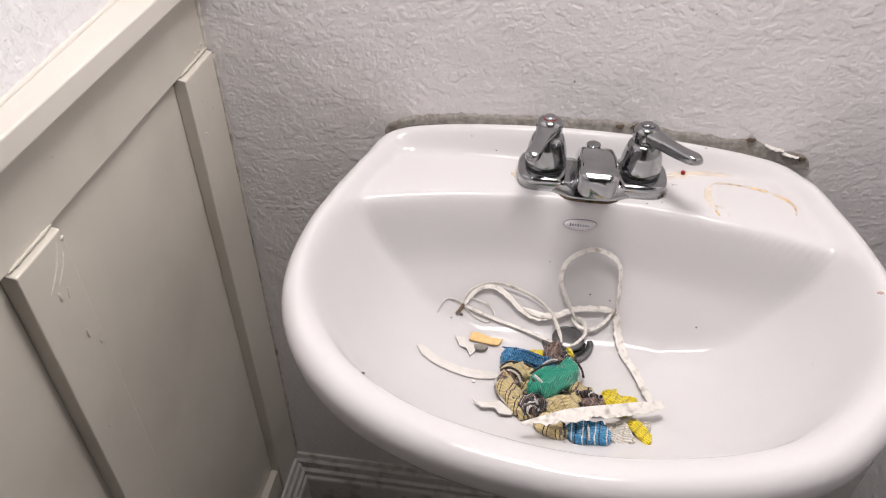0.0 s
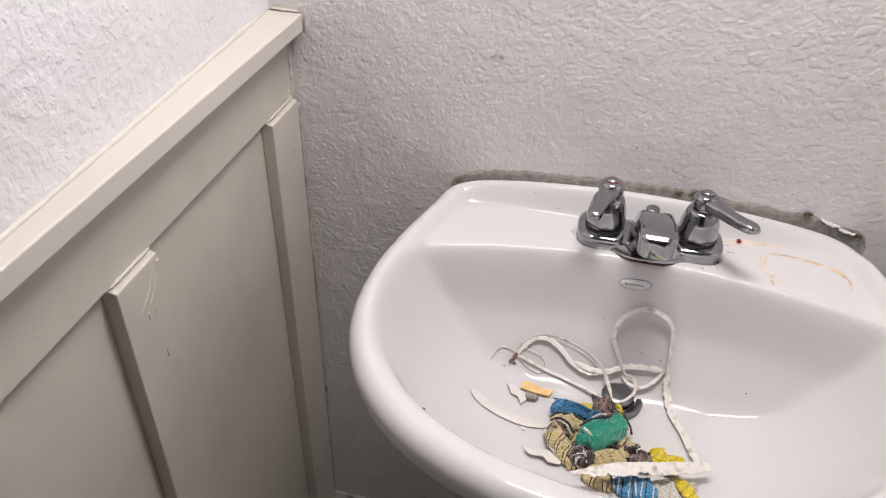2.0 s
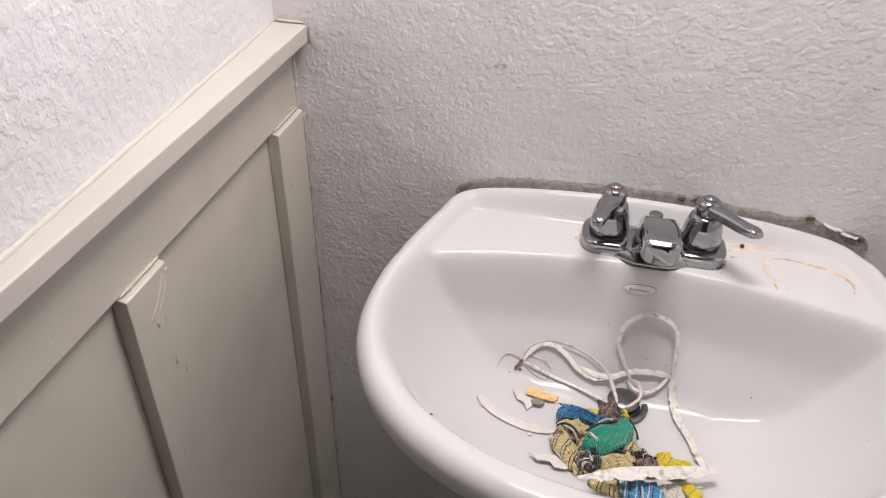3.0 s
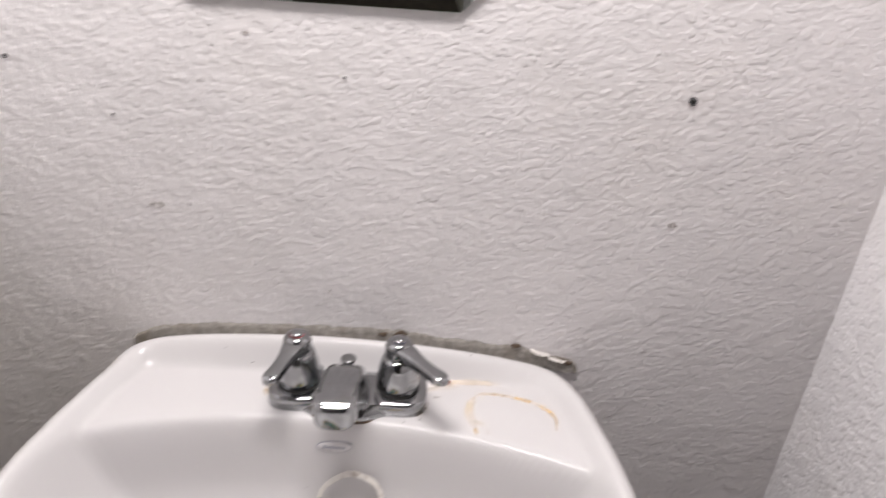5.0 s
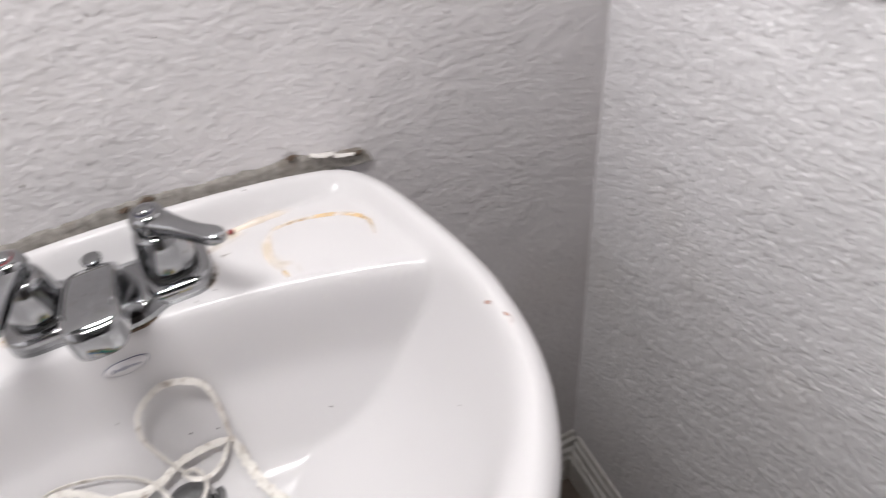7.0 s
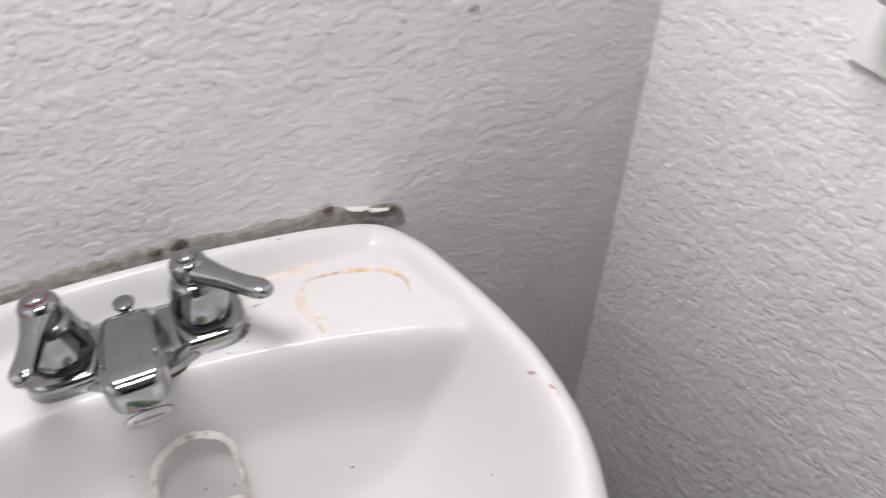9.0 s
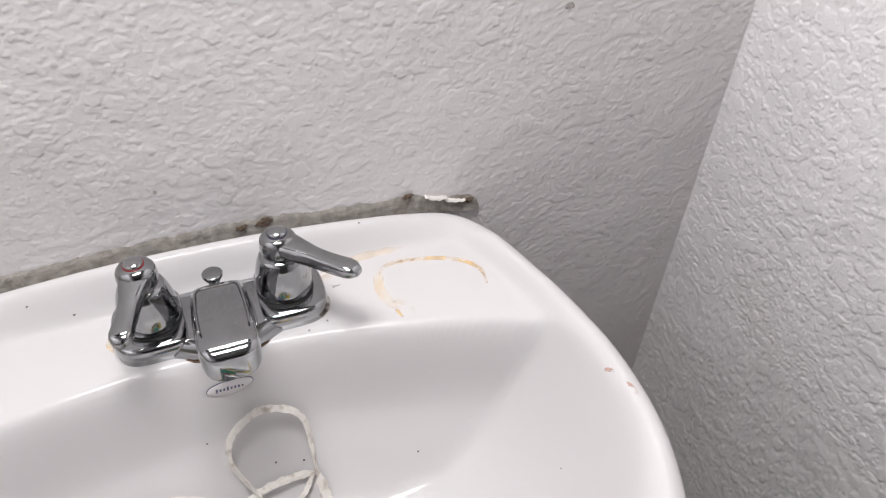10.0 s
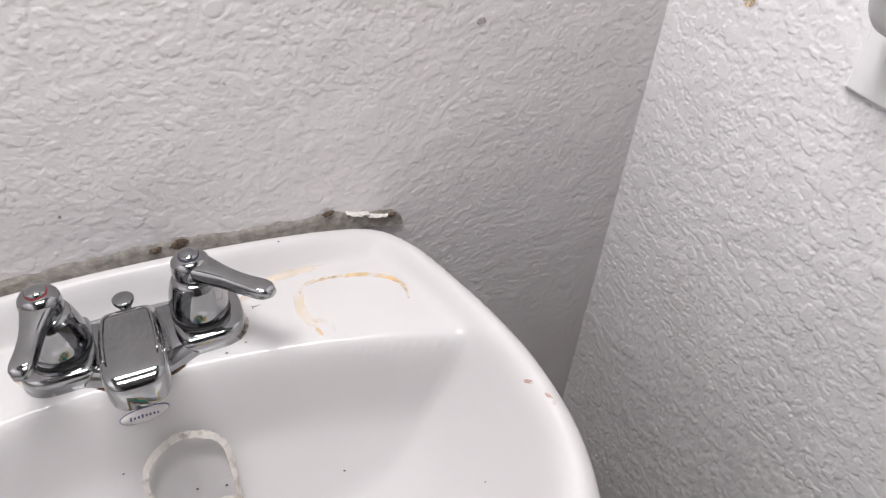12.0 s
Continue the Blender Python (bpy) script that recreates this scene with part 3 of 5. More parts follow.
smear("scuff", ((0.2565, -0.2165), (0.2585, -0.2205), (0.2600, -0.2245)), 0.0022, PINK, "pinkish brown scuff on the rim")
smear("scuff", ((0.2622, -0.2360), (0.2640, -0.2440), (0.2625, -0.2490)), 0.003, PINK, "pinkish brown scuff on the rim")
smear("rust_edge", ((-0.083, -0.055), (-0.086, -0.063), (-0.083, -0.073)), 0.004, RUST, "rusty seam beside the faucet")
smear("rust_edge", ((0.0800, -0.0600), (0.0826, -0.0700), (0.0800, -0.0820), (0.0720, -0.0915)), 0.0022, RUST_DARK, "rusty seam beside the faucet")

smear("rust_stain", ((0.088, -0.058), (0.092, -0.060), (0.097, -0.0595)), 0.0012, RUST_DARK, "short rust scratch")
smear("rust_stain", ((0.131, -0.101), (0.1325, -0.107), (0.1335, -0.112)), 0.003, RUST, "yellow rust drip")

# ---- faucet ----
FY = -0.0625
RED_RING = mat("red enamel ring", (0.22, 0.02, 0.025), 0.3)
BLUE_RING = mat("dark blue enamel ring", (0.03, 0.03, 0.06), 0.3)


def faucet_outline(grow):
    """Plan of the base: two round ends and a front that swells below the spout."""
    pts = []
    for i in range(72):
        t = 2 * math.pi * i / 72
        cx, sy = math.cos(t), math.sin(t)
        x = math.copysign(abs(cx) ** 0.62, cx) * (0.0815 + grow)
        y = math.copysign(abs(sy) ** 0.72, sy) * (0.031 + grow)
        if sy < 0:
            y -= 0.0105 * math.exp(-((x / 0.034) ** 4))
        pts.append((x, FY + y))
    return pts


def block_outline(grow):
    """Plan of one raised end of the base: round outside, nearly straight towards the spout."""
    pts = []
    for i in range(56):
        t = 2 * math.pi * i / 56
        c, sn = math.cos(t), math.sin(t)
        power = 0.62 if c > 0 else 0.28
        x = 0.0545 + math.copysign(abs(c) ** power, c) * ((0.0270 if c > 0 else 0.0265) + grow)
        pts.append((x, FY + math.copysign(abs(sn) ** (0.72 if c > 0 else 0.40), sn) * (0.031 + grow)))
    return pts


def rounded_section(y, top, bottom, half_top, half_bottom, n=32):
    out = []
    mid, h = (top + bottom) / 2, (top - bottom) / 2
    power = 0.34
    for i in range(n):
        t = 2 * math.pi * i / n
        c, s = math.cos(t), math.sin(t)
        sx, sz = math.copysign(abs(c) ** power, c), math.copysign(abs(s) ** power, s)
        w = half_bottom + (half_top - half_bottom) * (sz + 1) / 2
        out.append((w * sx, y, mid + h * sz))
    return out


def tube_bm(path, sizes, seg=16, square=1.0):
    """A bar along a path with oval sections: sizes are (half width, half height)."""
    line = [Vector(p) for p in path]
    rings = []
    for i, p in enumerate(line):
        d = (line[min(i + 1, len(line) - 1)] - line[max(i - 1, 0)]).normalized()
        side = d.cross(Vector((0, 0, 1))).normalized()
        up = side.cross(d)
        w, h = sizes[i]
        angles = [2 * math.pi * k / seg for k in range(seg)]
        rings.append([p + side * (w * math.copysign(abs(math.cos(t)) ** square, math.cos(t))) + up * (h * math.copysign(abs(math.sin(t)) ** square, math.sin(t))) for t in angles])
    return loft_bm(rings)


def faucet():
    f = thing("faucet", "chrome two-handle centerset faucet with water spots on the sink deck", "faucet")
    z0 = DECK - 0.0015
    rings = []
    for grow, z in ((0.0002, z0 - 0.0006), (-0.0004, z0 + 0.0030), (-0.0030, z0 + 0.0085), (-0.0062, z0 + 0.0122), (-0.0095, z0 + 0.0138), (-0.014, z0 + 0.0142)):
        rings.append([(x, y, z) for x, y in faucet_outline(grow)])
    part("base_plate", loft_bm(rings), CHROME, f)
    for sx in (-1, 1):
        rings = []
        for grow, z in ((0.0, z0), (0.0, z0 + 0.0128), (-0.0005, z0 + 0.0146), (-0.0018, z0 + 0.0160), (-0.0040, z0 + 0.0168), (-0.010, z0 + 0.0171)):
            rings.append([(x * sx, y, z) for x, y in block_outline(grow)][::sx])
        part("end_block", loft_bm(rings), CHROME, f)
    gasket = [[(x, y, z) for x, y in faucet_outline(0.0008)] for z in (z0 - 0.001, z0 + 0.0007)]
    part("gasket", loft_bm(gasket), mat("rust-stained gasket", (0.10, 0.06, 0.035), 0.8, spread=0.5, scale=180), f, "dark grimy gasket under the base")
    spout = part("spout", loft_bm([rounded_section(*s) for s in (
        (-0.064, 0.854, 0.832, 0.0140, 0.0240), (-0.068, 0.866, 0.830, 0.0166, 0.0256), (-0.076, 0.8755, 0.829, 0.0186, 0.0258), (-0.088, 0.8808, 0.829, 0.0196, 0.0250),
        (-0.099, 0.8842, 0.833, 0.0202, 0.0234), (-0.110, 0.8880, 0.848, 0.0206, 0.0220), (-0.124, 0.8920, 0.860, 0.0205, 0.0208), (-0.138, 0.8955, 0.8672, 0.0204, 0.0204),
        (-0.147, 0.8966, 0.8694, 0.0202, 0.0200), (-0.152, 0.8970, 0.8698, 0.0200, 0.0197), (-0.1565, 0.8968, 0.8702, 0.0191, 0.0188), (-0.160, 0.8960, 0.8706, 0.0176, 0.0173),
        (-0.1628, 0.8948, 0.8710, 0.0155, 0.0152), (-0.1645, 0.8934, 0.8714, 0.0128, 0.0126), (-0.1655, 0.8918, 0.8720, 0.0090, 0.0090))]), CHROME, f, "flat-topped chrome spout")
    rim = [(-0.0060, -0.0775, 0.8762), (-0.0130, -0.0800, 0.8778), (-0.0160, -0.090, 0.8822), (-0.0168, -0.1215, 0.8925), (-0.0164, -0.1415, 0.8982)]
    line = catmull([(-x, y, z) for x, y, z in rim[::-1]] + rim, 5)
    line = [Vector((p.x, p.y, p.z - 0.0012)) for p in line]
    part("spout_bead", tube_bm(line, [(0.0009, 0.0009)] * len(line), 8), CHROME, spout)
    part("lift_rod", lathe_bm([(0.0032, 0.838), (0.0032, 0.858)], -0.001, -0.0545, 16), CHROME, f)
    part("lift_knob", lathe_bm([(0.0040, 0.8440), (0.0040, 0.8560), (0.0052, 0.8596), (0.0072, 0.8632), (0.0079, 0.8650), (0.0078, 0.8664), (0.0066, 0.8671), (0.0030, 0.8673)], -0.001, -0.0545, 28), CHROME, f)
    for sx, tip, ring_mat, kind in ((-1, (-0.068, -0.123, 0.884), RED_RING, "hot"), (1, (0.099, -0.116, 0.892), BLUE_RING, "cold")):
        cx = 0.051 * sx
        boss = part("boss", lathe_bm([(0.0200, z0 + 0.0165), (0.0200, z0 + 0.0200)], cx, FY), CHROME, f)
        part("seal", lathe_bm([(0.0224, z0 + 0.0168), (0.0224, z0 + 0.0186)], cx, FY), DARK_GAP, boss)
        part("bell", lathe_bm([(0.0212, 0.8430), (0.0220, 0.8446), (0.0223, 0.8500), (0.0217, 0.8580), (0.0203, 0.8660), (0.0184, 0.8730), (0.0166, 0.8775), (0.0150, 0.8800)], cx, FY), CHROME, boss)
        handle = part("handle", lathe_bm([(0.0125, 0.8790), (0.0137, 0.8815), (0.0144, 0.8855), (0.0144, 0.8898), (0.0136, 0.8940), (0.0116, 0.8972), (0.0082, 0.8988)], cx, FY), CHROME, f, kind + " water lever handle")
        hub = Vector((cx, FY, 0.8895))
        end = Vector(tip)
        way = end - hub
        path, sizes = [], []
        for k in range(15):
            t = k / 14
            dip = -0.0022 * math.sin(math.pi * min(1, t * 1.08)) ** 1.5
            p = hub + way * t
            p.z = 0.8890 + (end.z - 0.8890) * t + dip * t * 1.3
            path.append(p)
            w = 0.0118 - 0.0046 * smooth_step(t, 0.0, 0.50) + 0.0008 * smooth_step(t, 0.65, 0.92)
            h = 0.0074 - 0.0022 * t
            if k == 14:
                w, h = w * 0.45, h * 0.5
            elif k == 13:
                w, h = w * 0.88, h * 0.9
            sizes.append((w, h))
        part("lever", tube_bm(path, sizes, 28, 0.55), CHROME, handle)
        part("index_ring", lathe_bm([(0.0076, 0.8980), (0.0076, 0.8994), (0.006, 0.8997)], cx, FY, 28), ring_mat, handle, kind + " index ring")
        part("cap", lathe_bm([(0.0070, 0.8990), (0.0069, 0.9003), (0.0052, 0.9017), (0.002, 0.9024)], cx, FY, 24), CHROME, handle)
    return f


faucet()


# ---- torn caulk along the wall ----
def caulk_line():
    xs = np.linspace(-0.246, 0.2475, 260)
    top = np.interp(xs, (-0.246, -0.238, -0.22, -0.17, -0.13, -0.06, 0.0, 0.05, 0.10, 0.15, 0.166, 0.184, 0.20, 0.236, 0.2445, 0.2475),
                    (0.834, 0.8435, 0.8510, 0.8595, 0.8630, 0.8655, 0.8665, 0.8660, 0.8600, 0.8550, 0.8580, 0.8545, 0.8490, 0.8415, 0.8365, 0.828))
    low = np.interp(xs, (-0.246, -0.225, -0.13, 0.0, 0.10, 0.17, 0.21, 0.2475), (0.826, 0.836, 0.848, 0.850, 0.844, 0.837, 0.829, 0.824))
    bm = bmesh.new()
    rows = []
    for x, t, l in zip(xs, top, low):
        jag = 0.0028 * noise.noise(Vector((x * 95, 2.3, 0))) + 0.0014 * noise.noise(Vector((x * 330, 7.7, 0)))
        row = []
        for k in range(7):
            f = k / 6
            z = l + (t + jag - l) * f
            rough = 0.0010 * noise.noise(Vector((x * 220, z * 220, 3)))
            y = -(0.0036 - 0.0016 * f) + rough if k < 6 else -0.0003
            row.append(bm.verts.new((x, min(y, -0.0003), z)))
        rows.append(row)
    for a, b in zip(rows, rows[1:]):
        for k in range(6):
            bm.faces.new((a[k], b[k], b[k + 1], a[k + 1]))
    ob = part("old_caulk_line", bm, CAULK, None, "")
    tagged(ob, "torn grey mouldy caulk line between sink and wall", "caulk", kind="structure")
    rng = random.Random(5)
    for x0, x1, up in ((0.192, 0.214, 0.0), (0.212, 0.232, -0.003)):
        n = 22
        bm = bmesh.new()
        rows = []
        for i in range(n):
            x = x0 + (x1 - x0) * i / (n - 1)
            t = float(np.interp(x, xs, top)) + up
            end = math.sin(math.pi * (i + 0.5) / n) ** 0.5
            a0 = t + 0.0010 * noise.noise(Vector((x * 260, 1.0, 2))) + 0.0004
            b0 = a0 - end * (0.0015 + 0.0014 * noise.noise(Vector((x * 300, 6.0, 2))))
            rows.append([bm.verts.new((x, -0.0004, a0 + 0.0004)), bm.verts.new((x, -0.0040, a0)), bm.verts.new((x, -0.0046 - 0.001 * end, b0)), bm.verts.new((x, -0.0030, b0 + 0.0003))])
        for a1, b1 in zip(rows, rows[1:]):
            for i in range(3):
                bm.faces.new((a1[i], b1[i], b1[i + 1], a1[i + 1]))
        part("paint_flake", bm, PAPER, ob, "peeling flake of white paint", smooth=False)
    for x, z, r in ((0.175, 0.8565, 0.0062), (0.236, 0.8375, 0.005), (0.048, 0.8625, 0.008), (0.030, 0.8615, 0.006)):
        bm = bmesh.new()
        n = 14
        c = bm.verts.new((x, -0.0058, z))
        outer = [bm.verts.new((x + r * math.cos(2 * math.pi * i / n) * rng.uniform(0.6, 1.2), -0.0032, z + 0.6 * r * math.sin(2 * math.pi * i / n) * rng.uniform(0.6, 1.2))) for i in range(n)]
        for i in range(n):
            bm.faces.new((c, outer[i], outer[(i + 1) % n]))
        part("mould_patch", bm, MOULD, ob)
    return ob


MOULD = mat("dark brown mould", (0.12, 0.085, 0.06), 0.9, spread=0.5, scale=300, bump=0.002, bump_scale=500)
caulk_line()

# ---- mirror ----
mirror = thing("mirror", "frameless octagonal mirror on the textured wall", "mirror")
MC, MA = Vector((-0.027, -0.001, 1.487)), 0.281


def octagon(apothem, y):
    r = apothem / math.cos(math.pi / 8)
    return [(MC.x + r * math.cos(math.pi / 8 + k * math.pi / 4), y, MC.z + r * math.sin(math.pi / 8 + k * math.pi / 4)) for k in range(8)]


part("backing", loft_bm([octagon(MA, -0.0005), octagon(MA, -0.004)]), mat("dull green-grey glass edge", (0.30, 0.34, 0.31), 0.3), mirror, smooth=False)
part("glass", loft_bm([octagon(MA - 0.0005, -0.0042), octagon(MA - 0.016, -0.0062)], False), MIRROR, mirror, smooth=False)

# ---- vanity light over the mirror ----
SHADE = mat("thick opal glass", (0.80, 0.79, 0.77), 0.25, spread=0.02)
vanity = thing("vanity_light", "unseen chrome vanity light bar above the mirror, three lamps with added white shades", "wall lamp")
part("backplate", box_bm(-0.30, -0.018, VANITY_Z + 0.03, 0.25, -0.0005, VANITY_Z + 0.12, 0.004), CHROME, vanity)
for x in VANITY_X:
    part("arm", tube_bm([(x, -0.016, VANITY_Z + 0.075), (x, VANITY_Y / 2, VANITY_Z + 0.095), (x, VANITY_Y, VANITY_Z + 0.09)], [(0.008, 0.008)] * 3, 12), CHROME, vanity)
    part("lamp_holder", lathe_bm([(0.018, VANITY_Z + 0.092), (0.022, VANITY_Z + 0.07), (0.022, VANITY_Z + 0.052)], x, VANITY_Y, 24), CHROME, vanity)
    # Unseen shade, added to suit a lamp that shines only downwards
    part("shade", lathe_bm([(0.020, VANITY_Z + 0.066), (0.028, VANITY_Z + 0.064), (0.045, VANITY_Z + 0.050), (0.057, VANITY_Z + 0.024), (0.062, VANITY_Z + 0.002), (0.059, VANITY_Z + 0.002),
                            (0.054, VANITY_Z + 0.024), (0.042, VANITY_Z + 0.047), (0.025, VANITY_Z + 0.060), (0.010, VANITY_Z + 0.061)], x, VANITY_Y, 40), SHADE, vanity, "unseen white glass shade open below, added over the downward lamp")

# ---- outlet ----
outlet = thing("wall_outlet", "white duplex wall outlet in a plain plastic plate", "outlet")
OY0, OY1, OZ0, OZ1 = -0.273, -0.195, 1.021, 1.145
bm = box_bm(EAST - 0.0062, OY0, OZ0, EAST - 0.0002, OY1, OZ1)
for v in bm.verts:
    if v.co.x < EAST - 0.003:
        v.co.y = -0.234 + (v.co.y + 0.234) * 0.88
        v.co.z = 1.083 + (v.co.z - 1.083) * 0.925
bmesh.ops.bevel(bm, geom=bm.edges[:], offset=0.0007, segments=2, profile=0.5, affect="EDGES")
part("plate", bm, PLATE, outlet, smooth=False)
for zc in (1.0635, 1.1025):
    def face_ring(x, s):
        ring = []
        for i in range(40):
            t = 2 * math.pi * i / 40
            y, z = 0.0172 * s * math.cos(t), 0.0172 * s * math.sin(t)
            ring.append((x, -0.234 + y, zc + max(-0.0138 * s, min(0.0138 * s, z))))
        return ring
    part("seam", loft_bm([face_ring(EAST - 0.0060, 1.05), face_ring(EAST - 0.0066, 1.05)]), HOLE, outlet, smooth=False)
    face = part("receptacle", loft_bm([face_ring(EAST - 0.0062, 1.0), face_ring(EAST - 0.0072, 1.0), face_ring(EAST - 0.0076, 0.96)]), OUTLET, outlet, "off-white receptacle face", smooth=False)
    for dy, hgt in ((0.0063, 0.0080), (-0.0063, 0.0066)):
        part("slot", box_bm(EAST - 0.0079, -0.234 + dy - 0.0011, zc + 0.0035 - hgt / 2, EAST - 0.0070, -0.234 + dy + 0.0011, zc + 0.0035 + hgt / 2), HOLE, face, smooth=False)
    bm = loft_bm([[(x, -0.234 + 0.0026 * math.cos(a), zc - 0.0072 + 0.0026 * math.sin(a)) for a in (2 * math.pi * i / 18 for i in range(18))] for x in (EAST - 0.0070, EAST - 0.0079)])
    part("ground_hole", bm, HOLE, face, smooth=False)
bm = loft_bm([[(x, -0.234 + r * math.cos(a), 1.083 + r * math.sin(a)) for a in (2 * math.pi * i / 16 for i in range(16))] for x, r in ((EAST - 0.0060, 0.003), (EAST - 0.0068, 0.0028), (EAST - 0.0071, 0.0015))])
part("plate_screw", bm, OUTLET, outlet, smooth=False)

# ---- marks on the walls ----
wall_n = bpy.data.objects["wall_north"]
SMUDGE = film("brownish smudge on paint", (0.30, 0.25, 0.21), 0.85, 250.0, 0.55)
YELLOW_CHIP = film("yellowed chip in the paint", (0.50, 0.34, 0.12), 0.8, 300.0)


def wall_dot(name, x, z, r, material, label, stretch=1.0, depth=0.0012, seed=0):
    rng = random.Random(seed + 17)
    n = 18
    bm = bmesh.new()
    rad = [rng.uniform(0.75, 1.15) for _ in range(n)]
    front = [bm.verts.new((x + stretch * r * rad[i] * math.cos(2 * math.pi * i / n), -depth, z + r * rad[i] * math.sin(2 * math.pi * i / n))) for i in range(n)]
    back = [bm.verts.new((v.co.x, -0.0002, v.co.z)) for v in front]
    bm.faces.new(front)
    for i in range(n):
        bm.faces.new((front[i], front[(i + 1) % n], back[(i + 1) % n], back[i]))
    return part(name, bm, material, wall_n, label, smooth=False)


ANCHOR_GREY = mat("grey plastic wall anchor", (0.12, 0.12, 0.125), 0.5)
wall_dot("wall_anchor", 0.306, 1.1415, 0.0042, ANCHOR_GREY, "grey plastic wall anchor", seed=1)
wall_dot("anchor_hole", 0.3055, 1.1410, 0.0024, HOLE, "", depth=0.0016, seed=2)
wall_dot("nail_hole", -0.011, 1.142, 0.0013, HOLE, "dark nail hole", seed=3)
wall_dot("nail_hole", -0.228, 1.0925, 0.0014, HOLE, "dark nail hole", seed=4)
wall_dot("nail_hole", -0.3175, 1.1413, 0.0022, HOLE, "dark nail hole", seed=12)
wall_dot("nail_hole", -0.099, 1.1765, 0.0016, SMUDGE, "brown fleck", stretch=2.0, seed=5)
wall_dot("wall_smudge", -0.200, 1.001, 0.0042, SMUDGE, "grey-brown smudge on the paint", stretch=1.7, seed=6)
wall_dot("wall_smudge", 0.314, 1.0145, 0.0028, SMUDGE, "grey-brown smudge on the paint", stretch=1.4, seed=7)
wall_dot("nail_hole", 0.105, 0.997, 0.0009, SMUDGE, "tiny dark fleck", seed=8)
wall_dot("nail_hole", -0.028, 0.912, 0.0012, SMUDGE, "tiny dark fleck", seed=9)
wall_dot("wall_smudge", 0.070, 0.925, 0.016, film("faint grey scuff", (0.42, 0.39, 0.37), 0.12, 60.0), "faint grey scuff on the paint", stretch=1.5, depth=0.0006, seed=10)
bm = bmesh.new()
for i, (dy, dz) in enumerate(((0.0, 0.009), (0.006, 0.004), (0.008, -0.004), (0.003, -0.010), (-0.005, -0.007), (-0.006, 0.003))):
    bm.verts.new((EAST - 0.0012, -0.089 + dy, 1.046 + dz))
bm.faces.new(bm.verts[:])
part("paint_chip", bm, YELLOW_CHIP, bpy.data.objects["wall_east"], "yellowed chip in the paint", smooth=False)


# Plug-in air freshener in the upper receptacle
COPPER = mat("copper-coloured plastic", (0.50, 0.24, 0.14), 0.35, 0.3, spread=0.1)
FRESH = mat("pale grey glossy plastic", (0.50, 0.49, 0.50), 0.25, spread=0.03)
fresh = thing("plug_in_air_freshener", "pale grey plug-in air freshener in the wall outlet", "air freshener")
rings = []
for k in range(14):
    t = k / 13
    x = EAST - 0.0078 - 0.050 * t
    s = 0.72 + 0.28 * math.sin(math.pi * min(1.0, t * 1.35)) ** 0.7 if t < 0.74 else math.sqrt(max(0.02, 1 - ((t - 0.72) / 0.29) ** 2))
    ring = []
    for i in range(32):
        a = 2 * math.pi * i / 32
        c, sn = math.cos(a), math.sin(a)
        ring.append((x, -0.234 + 0.0215 * s * math.copysign(abs(c) ** 0.8, c), 1.118 + 0.034 * s * math.copysign(abs(sn) ** 0.8, sn)))
    rings.append(ring)
part("body", loft_bm(rings), FRESH, fresh)
part("bottle", lathe_bm([(0.010, 1.116), (0.017, 1.120), (0.019, 1.135), (0.018, 1.165), (0.010, 1.172)], EAST - 0.052, -0.234, 28), COPPER, fresh, "copper-coloured scent bottle")

# ---- rubbish in the bowl ----
def ribbon(name, pts, width, label, thick=0.0009, ragged=0.25, tilt=0.0, material=None, seed=0, taper=0.3):
    """A peeled strip along plan points with lifts above the china: (x, y, lift)."""
    width *= 0.82 if width < 0.006 else 1.0
    line = catmull([(x, y, float(sink_top(x, y)) + h + thick) for x, y, h in pts], 14)
    m, rings = len(line), []
    for i, p in enumerate(line):
        d = (line[min(i + 1, m - 1)] - line[max(i - 1, 0)]).normalized()
        nrm = surface_normal(p.x, p.y)
        side = d.cross(nrm).normalized()
        side = (side * math.cos(tilt) + nrm * math.sin(tilt)).normalized()
        up = side.cross(d).normalized()
        end = min(1.0, taper + 6.0 * min(i, m - 1 - i) / m)
        wl = width * 0.5 * end * (1 + ragged * 1.6 * noise.noise(Vector((i * 0.33, seed, 1))) + ragged * noise.noise(Vector((i * 1.1, seed, 9))))
        wr = width * 0.5 * end * (1 + ragged * 1.6 * noise.noise(Vector((i * 0.41, seed, 4))) + ragged * noise.noise(Vector((i * 1.3, seed, 6))))
        curl = 0.12 * width
        rings.append([p - side * wl + up * curl, p + up * thick, p + side * wr + up * curl, p + side * wr * 0.97 + up * (curl - thick * 0.7), p + up * thick * 0.3, p - side * wl * 0.97 + up * (curl - thick * 0.7)])
    ob = part(name, loft_bm(rings), material or STRIP, smooth=False)
    return tagged(ob, label, "debris", group="peeled caulk strips")


loop = []
for x, y, off in ((-0.001, -0.158, 0.008), (-0.016, -0.139, 0.008), (-0.021, -0.126, 0.009), (-0.014, -0.117, 0.009), (0.008, -0.1135, 0.008), (0.030, -0.116, 0.008), (0.041, -0.121, 0.008), (0.043, -0.133, 0.007), (0.042, -0.154, 0.006)):
    y -= 0.005 * float(smooth_step(y, -0.15, -0.125))
    z = float(sink_top(x, y)) + 0.64 * off
    loop.append((x, y - 0.77 * off, z - float(sink_top(x, y - 0.77 * off))))
ribbon("caulk_strip", loop, 0.0060, "curled loop of peeled white caulk in the sink bowl", 0.0012, 0.25, 0.75, seed=1)
